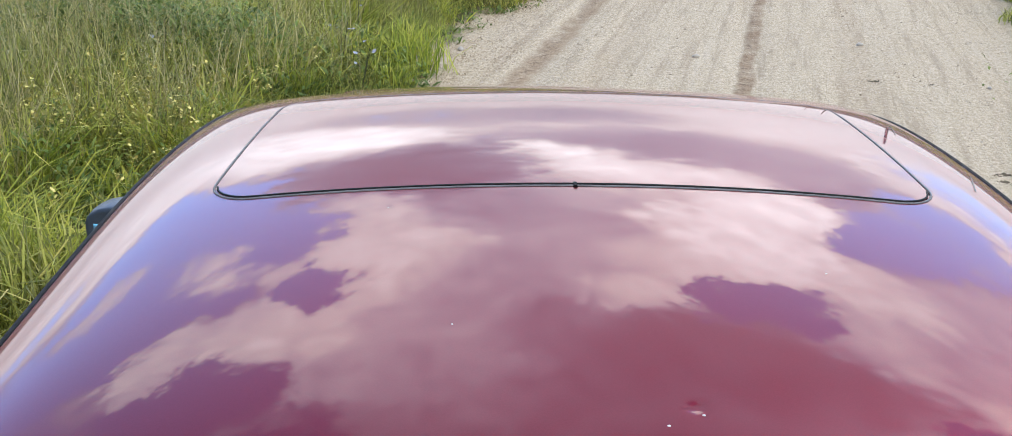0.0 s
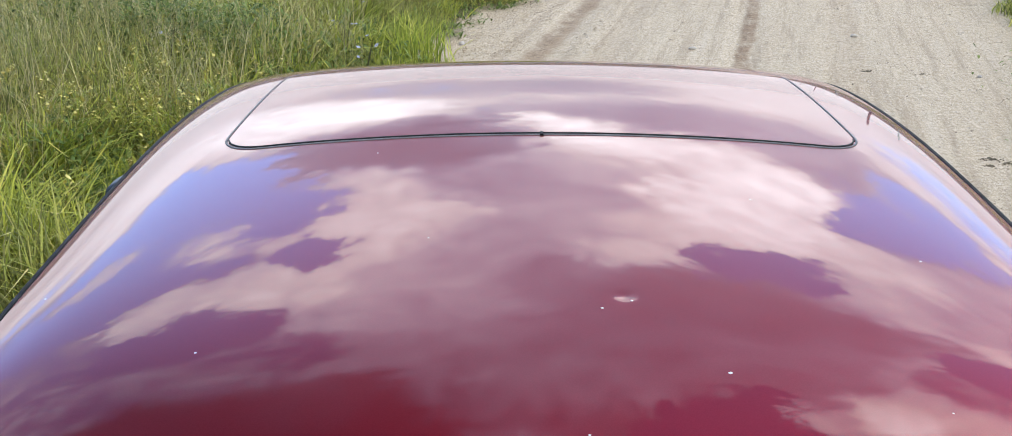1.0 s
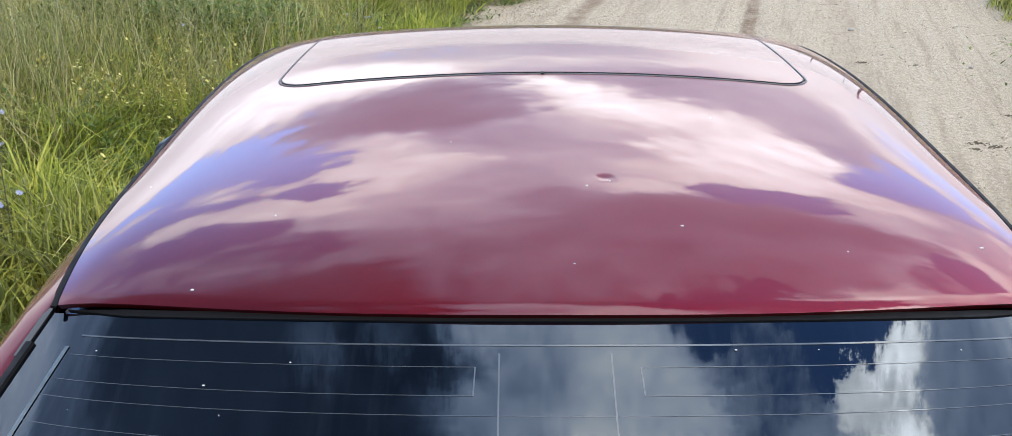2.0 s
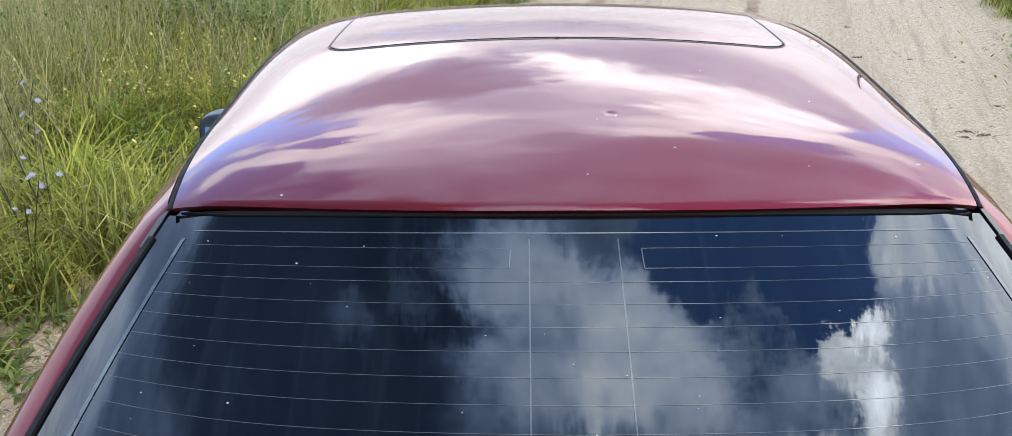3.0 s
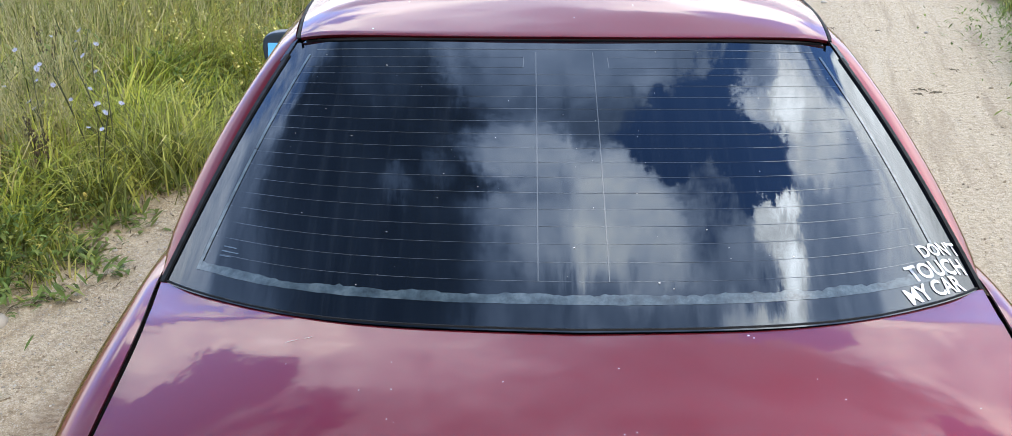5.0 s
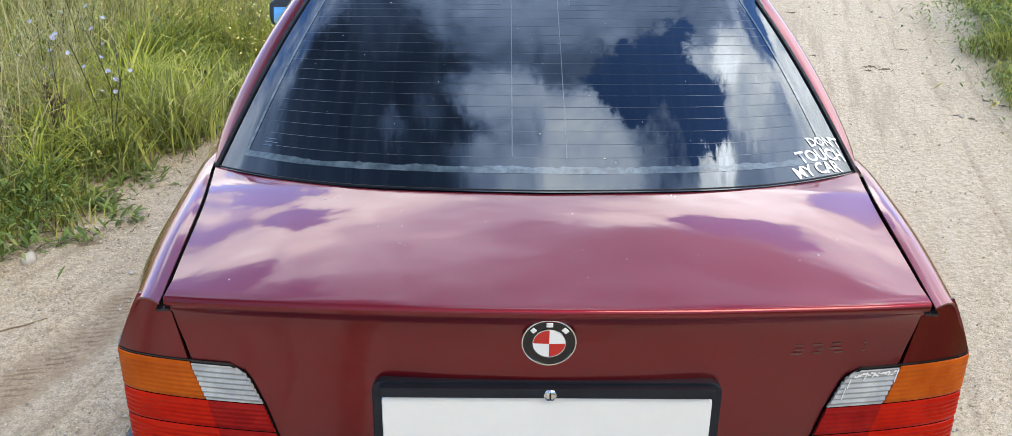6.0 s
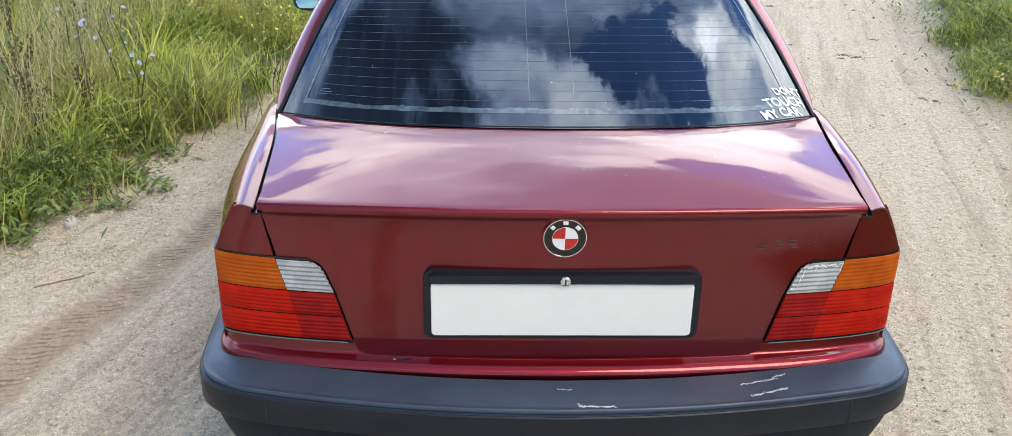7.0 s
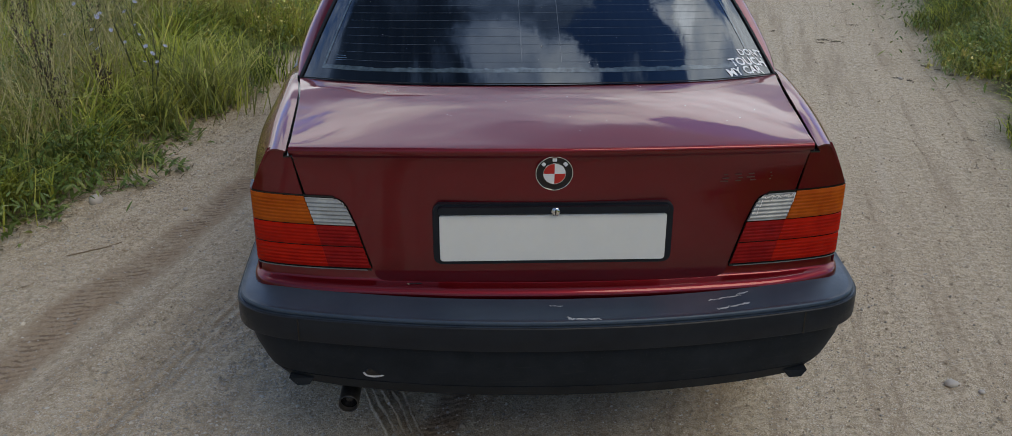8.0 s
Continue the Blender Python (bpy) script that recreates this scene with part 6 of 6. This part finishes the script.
panicle_grass(-1, 1500, 0.35, 3.2, 3.6, 9.5, 811, 18)
panicle_grass(-1, 600, 0.25, 2.0, 1.2, 3.8, 812, 12, 0.4, 0.8)
panicle_grass(-1, 1500, 1.0, 5.0, 5.0, 13.0, 813, 40, 0.6, 1.05)
panicle_grass(1, 700, 0.4, 2.2, 3.0, 11.0, 814, 14, 0.35, 0.7)
yellow_flowers(620, -2.0, 5.25, 0.34, 0.30, 0.36, 0.62, 51, 0.0095)
yellow_flowers(180, -1.50, 4.95, 0.16, 0.30, 0.30, 0.54, 54, 0.0095)
yellow_flowers(14, -2.05, 2.95, 0.10, 0.14, 0.08, 0.16, 52, 0.013)
yellow_flowers(90, 3.05, 3.95, 0.14, 0.22, 0.12, 0.36, 53)
yellow_flowers(60, -2.3, 6.0, 0.5, 0.6, 0.35, 0.6, 55)


# ---- loose stones and litter on the road ----
def pebbles(n, seed):
    r = np.random.default_rng(seed)
    base = np.array([(1, 0, 0), (-1, 0, 0), (0, 1, 0), (0, -1, 0), (0, 0, 1), (0, 0, -1)], float)
    tri = np.array([(0, 2, 4), (2, 1, 4), (1, 3, 4), (3, 0, 4), (2, 0, 5), (1, 2, 5), (3, 1, 5), (0, 3, 5)])
    # thicker at the edges and between the tracks
    w = np.where(r.uniform(size=n) < 0.45, np.where(r.uniform(size=n) < 0.85, ROAD_L + np.abs(r.normal(0, 0.45, n)), ROAD_R - np.abs(r.normal(0, 0.4, n))), ROAD_L + (ROAD_R - ROAD_L) * r.uniform(0, 1, n) ** 1.7)
    s = -0.5 + 11.5 * r.uniform(0, 1, n) ** 1.5
    w = np.where(np.abs(w + 1.97) < 0.13, w + np.sign(w + 1.97) * 0.2, w)
    size = np.clip(r.lognormal(-5.75, 0.45, n), 0.0018, 0.013)
    rot = r.uniform(0, 6.28, n)
    V = base[None] * (size[:, None] * r.uniform(0.6, 1.3, (n, 6)))[..., None]
    c, q = np.cos(rot)[:, None], np.sin(rot)[:, None]
    X, Y = V[..., 0] * c - V[..., 1] * q, V[..., 0] * q + V[..., 1] * c
    z = ground_height(w, s)
    P = np.stack([X + (w + SLOPE * s)[:, None], Y + s[:, None], V[..., 2] * 0.7 + (z + size * 0.25)[:, None]], -1)
    F = (np.arange(n) * 6)[:, None, None] + tri[None]
    tagged(obj("gravel", P.reshape(-1, 3), F.reshape(-1, 3).tolist(), PEBBLE, smooth=False), "loose pale pebbles on the sandy track", "gravel", kind="stuff")


pebbles(90000, 61)


def pebble_patch(n, cx, cy, rx, ry, seed):
    """A denser spread of grey and pale grit."""
    r = np.random.default_rng(seed)
    base = np.array([(1, 0, 0), (-1, 0, 0), (0, 1, 0), (0, -1, 0), (0, 0, 1), (0, 0, -1)], float)
    tri = np.array([(0, 2, 4), (2, 1, 4), (1, 3, 4), (3, 0, 4), (2, 0, 5), (1, 2, 5), (3, 1, 5), (0, 3, 5)])
    x, y = r.normal(cx, rx, n), r.normal(cy, ry, n)
    x = x + SLOPE * (y - cy)
    size = np.clip(r.lognormal(-5.95, 0.45, n), 0.0016, 0.009)
    V = base[None] * (size[:, None] * r.uniform(0.6, 1.3, (n, 6)))[..., None]
    z = ground_height(x - SLOPE * y, y)
    P = np.stack([V[..., 0] + x[:, None], V[..., 1] + y[:, None], V[..., 2] * 0.7 + (z + size * 0.25)[:, None]], -1)
    F = (np.arange(n) * 6)[:, None, None] + tri[None]
    tagged(obj("gravel", P.reshape(-1, 3), F.reshape(-1, 3).tolist(), GRIT, smooth=False), "loose grey grit on the sandy track", "gravel", kind="stuff")


pebble_patch(15000, 0.0, 0.9, 0.9, 0.9, 62)
pebble_patch(9000, -1.05, 0.75, 0.22, 0.5, 63)
pebble_patch(6000, -2.0, 1.9, 0.28, 1.0, 64)


def stone(x, y, size, seed, label="pale rounded stone lying on the track"):
    r = np.random.default_rng(seed)
    bm = bmesh.new()
    bmesh.ops.create_icosphere(bm, subdivisions=2, radius=1)
    k = r.uniform(0.7, 1.2, 3)
    for v in bm.verts:
        n = noise.noise(v.co * 1.5 + Vector((seed, 0, 0)))
        v.co = Vector((v.co.x * k[0], v.co.y * k[1], v.co.z * 0.6)) * size * (1 + 0.3 * n)
    me = bpy.data.meshes.new("stone")
    bm.to_mesh(me)
    bm.free()
    me.materials.append(PALE)
    me.polygons.foreach_set("use_smooth", [True] * len(me.polygons))
    ob = new("stone", me)
    ob.location = (x, y, size * 0.3 + float(ground_height(np.array([x - SLOPE * y]), np.array([y]))[0]))
    tagged(ob, label, "stone", group="stones on the track")


for i, (x, y, sz) in enumerate(((-1.93, 2.28, 0.045), (1.342, 0.666, 0.019), (1.42, 0.62, 0.010), (-1.75, 2.9, 0.014), (-1.5, 2.2, 0.012), (2.64, 4.27, 0.018), (2.69, 8.26, 0.025), (1.33, 7.83, 0.025), (3.15, 7.02, 0.02), (-0.43, 8.0, 0.03))):
    stone(x, y, sz, i + 3)


def clod(x, y, wide, seed):
    """A trampled heap of dark turf crumbs on the sand."""
    r = np.random.default_rng(seed)
    verts, faces = [], []
    for k in range(int(26 + 500 * wide)):
        a, d = r.uniform(0, 6.28), wide * abs(r.normal(0, 0.62))
        px, py, sz = x + 1.3 * d * math.cos(a), y + d * math.sin(a), r.uniform(0.0025, 0.0095) * (1.2 - 0.5 * min(1, d / wide))
        z = float(ground_height(np.array([px - SLOPE * py]), np.array([py]))[0])
        i = len(verts)
        for q in ((1, 0, 0.2), (-0.2, 1, 0.2), (-1, -0.3, 0.2), (0.3, -1, 0.2), (0, 0, 1), (0, 0, -0.4)):
            verts.append((px + sz * q[0] * r.uniform(0.5, 1.5), py + sz * q[1] * r.uniform(0.5, 1.5), z + sz * 0.7 * q[2] * r.uniform(0.6, 1.4)))
        faces += [(i + e, i + (e + 1) % 4, i + 4) for e in range(4)] + [(i + (e + 1) % 4, i + e, i + 5) for e in range(4)]
    tagged(obj("turf_clod", verts, faces, CLOD, smooth=False), "crumbled dark clod of turf on the sand", "clod", kind="stuff")


CLOD = plain("dark_crumbled_turf", (0.15, 0.125, 0.085), 0.95, 0, 0.5, 40)
for i, (x, y, wd) in enumerate(((2.50, 5.40, 0.045), (2.58, 5.33, 0.06), (2.45, 5.30, 0.025), (2.64, 4.30, 0.03), (2.69, 4.24, 0.02), (2.95, 4.6, 0.035), (2.99, 4.5, 0.025), (3.02, 4.36, 0.022), (2.45, 7.2, 0.04), (2.80, 7.1, 0.035), (2.9, 5.9, 0.03), (2.2, 5.7, 0.02))):
    clod(x, y, wd, 80 + i)


def twig(x, y, length, turn, seed):
    r = np.random.default_rng(seed)
    k = np.linspace(-0.5, 0.5, 8)
    c, s = math.cos(turn), math.sin(turn)
    off = np.cumsum(r.normal(0, 0.004, 8))
    P = np.stack([x + length * k * c - off * s, y + length * k * s + off * c, np.full(8, 0.006) + ground_height(np.full(8, x - SLOPE * y), np.full(8, y))], -1)
    ob = tube("twig", P, 0.003, STRAWY, None, 5)
    tagged(ob, "thin dry twig lying on the gravel", "twig", group="twigs on the track")


STRAWY = plain("dry_twig", (0.25, 0.19, 0.12), 0.9, 0, 0.3, 50)
for i, (x, y, L, a) in enumerate(((-1.75, 1.75, 0.22, 0.55), (-1.85, 2.9, 0.25, 0.15), (-1.72, 3.6, 0.2, 0.7), (-1.95, 2.55, 0.14, 0.1))):
    twig(x, y, L, a, 90 + i)


# ---- power line beside the road, far ahead ----
def utility_pole(x, y, high):
    pole = new("utility_pole")
    pole.location = (x, y, 0.0)
    tagged(pole, "weathered grey wooden utility pole standing far off in the meadow", "pole", group="power line along the road")
    lathe("post", [(0.0, -0.3), (0.15, -0.3), (0.15, 0.0), (0.135, high * 0.4), (0.115, high * 0.8), (0.10, high - 0.05), (0.07, high), (0.0, high)], OLD_WOOD, pole, 'z', 14)


OLD_WOOD = plain("weathered_pole_wood", (0.10, 0.088, 0.072), 0.9, 0, 0.3, 14)
for x, y, h in ((24.9, 54.6, 8.2), (48.9, 136.6, 8.4), (73.0, 218.0, 8.3)):
    utility_pole(x, y, h)


# ---- a turning tyre's print under the tail ----
def tyre_print(x0, y0, x1, y1, ridges, gap, seed):
    r = np.random.default_rng(seed)
    verts, faces = [], []
    d = np.array((x1 - x0, y1 - y0))
    L = np.hypot(*d)
    d = d / L
    n = np.array((-d[1], d[0]))
    m = 40
    for k in range(ridges):
        i0 = len(verts)
        for j, t in enumerate(np.linspace(0, 1, m)):
            c = np.array((x0, y0)) + d * L * t + n * (gap * k + 0.003 * math.sin(9 * t + k) + r.normal(0, 0.001))
            z = float(ground_height(np.array([c[0] - SLOPE * c[1]]), np.array([c[1]]))[0])
            w, h = 0.007 * r.uniform(0.7, 1.2), 0.010 * min(1, 8 * t, 8 * (1 - t)) * r.uniform(0.5, 1.1)
            for o, e in ((-w, -0.004), (-0.3 * w, h), (0.3 * w, h), (w, -0.004)):
                verts.append((c[0] + n[0] * o, c[1] + n[1] * o, z + e))
        for j in range(m - 1):
            for q in range(3):
                a = i0 + 4 * j + q
                faces.append((a, a + 1, a + 5, a + 4))
    tagged(obj("tyre_print", verts, faces, GROUND), "raised ridges of a tyre print in the sand", "tyre print", kind="stuff")


tyre_print(-0.575, 0.80, -0.41, 0.36, 5, 0.026, 5)
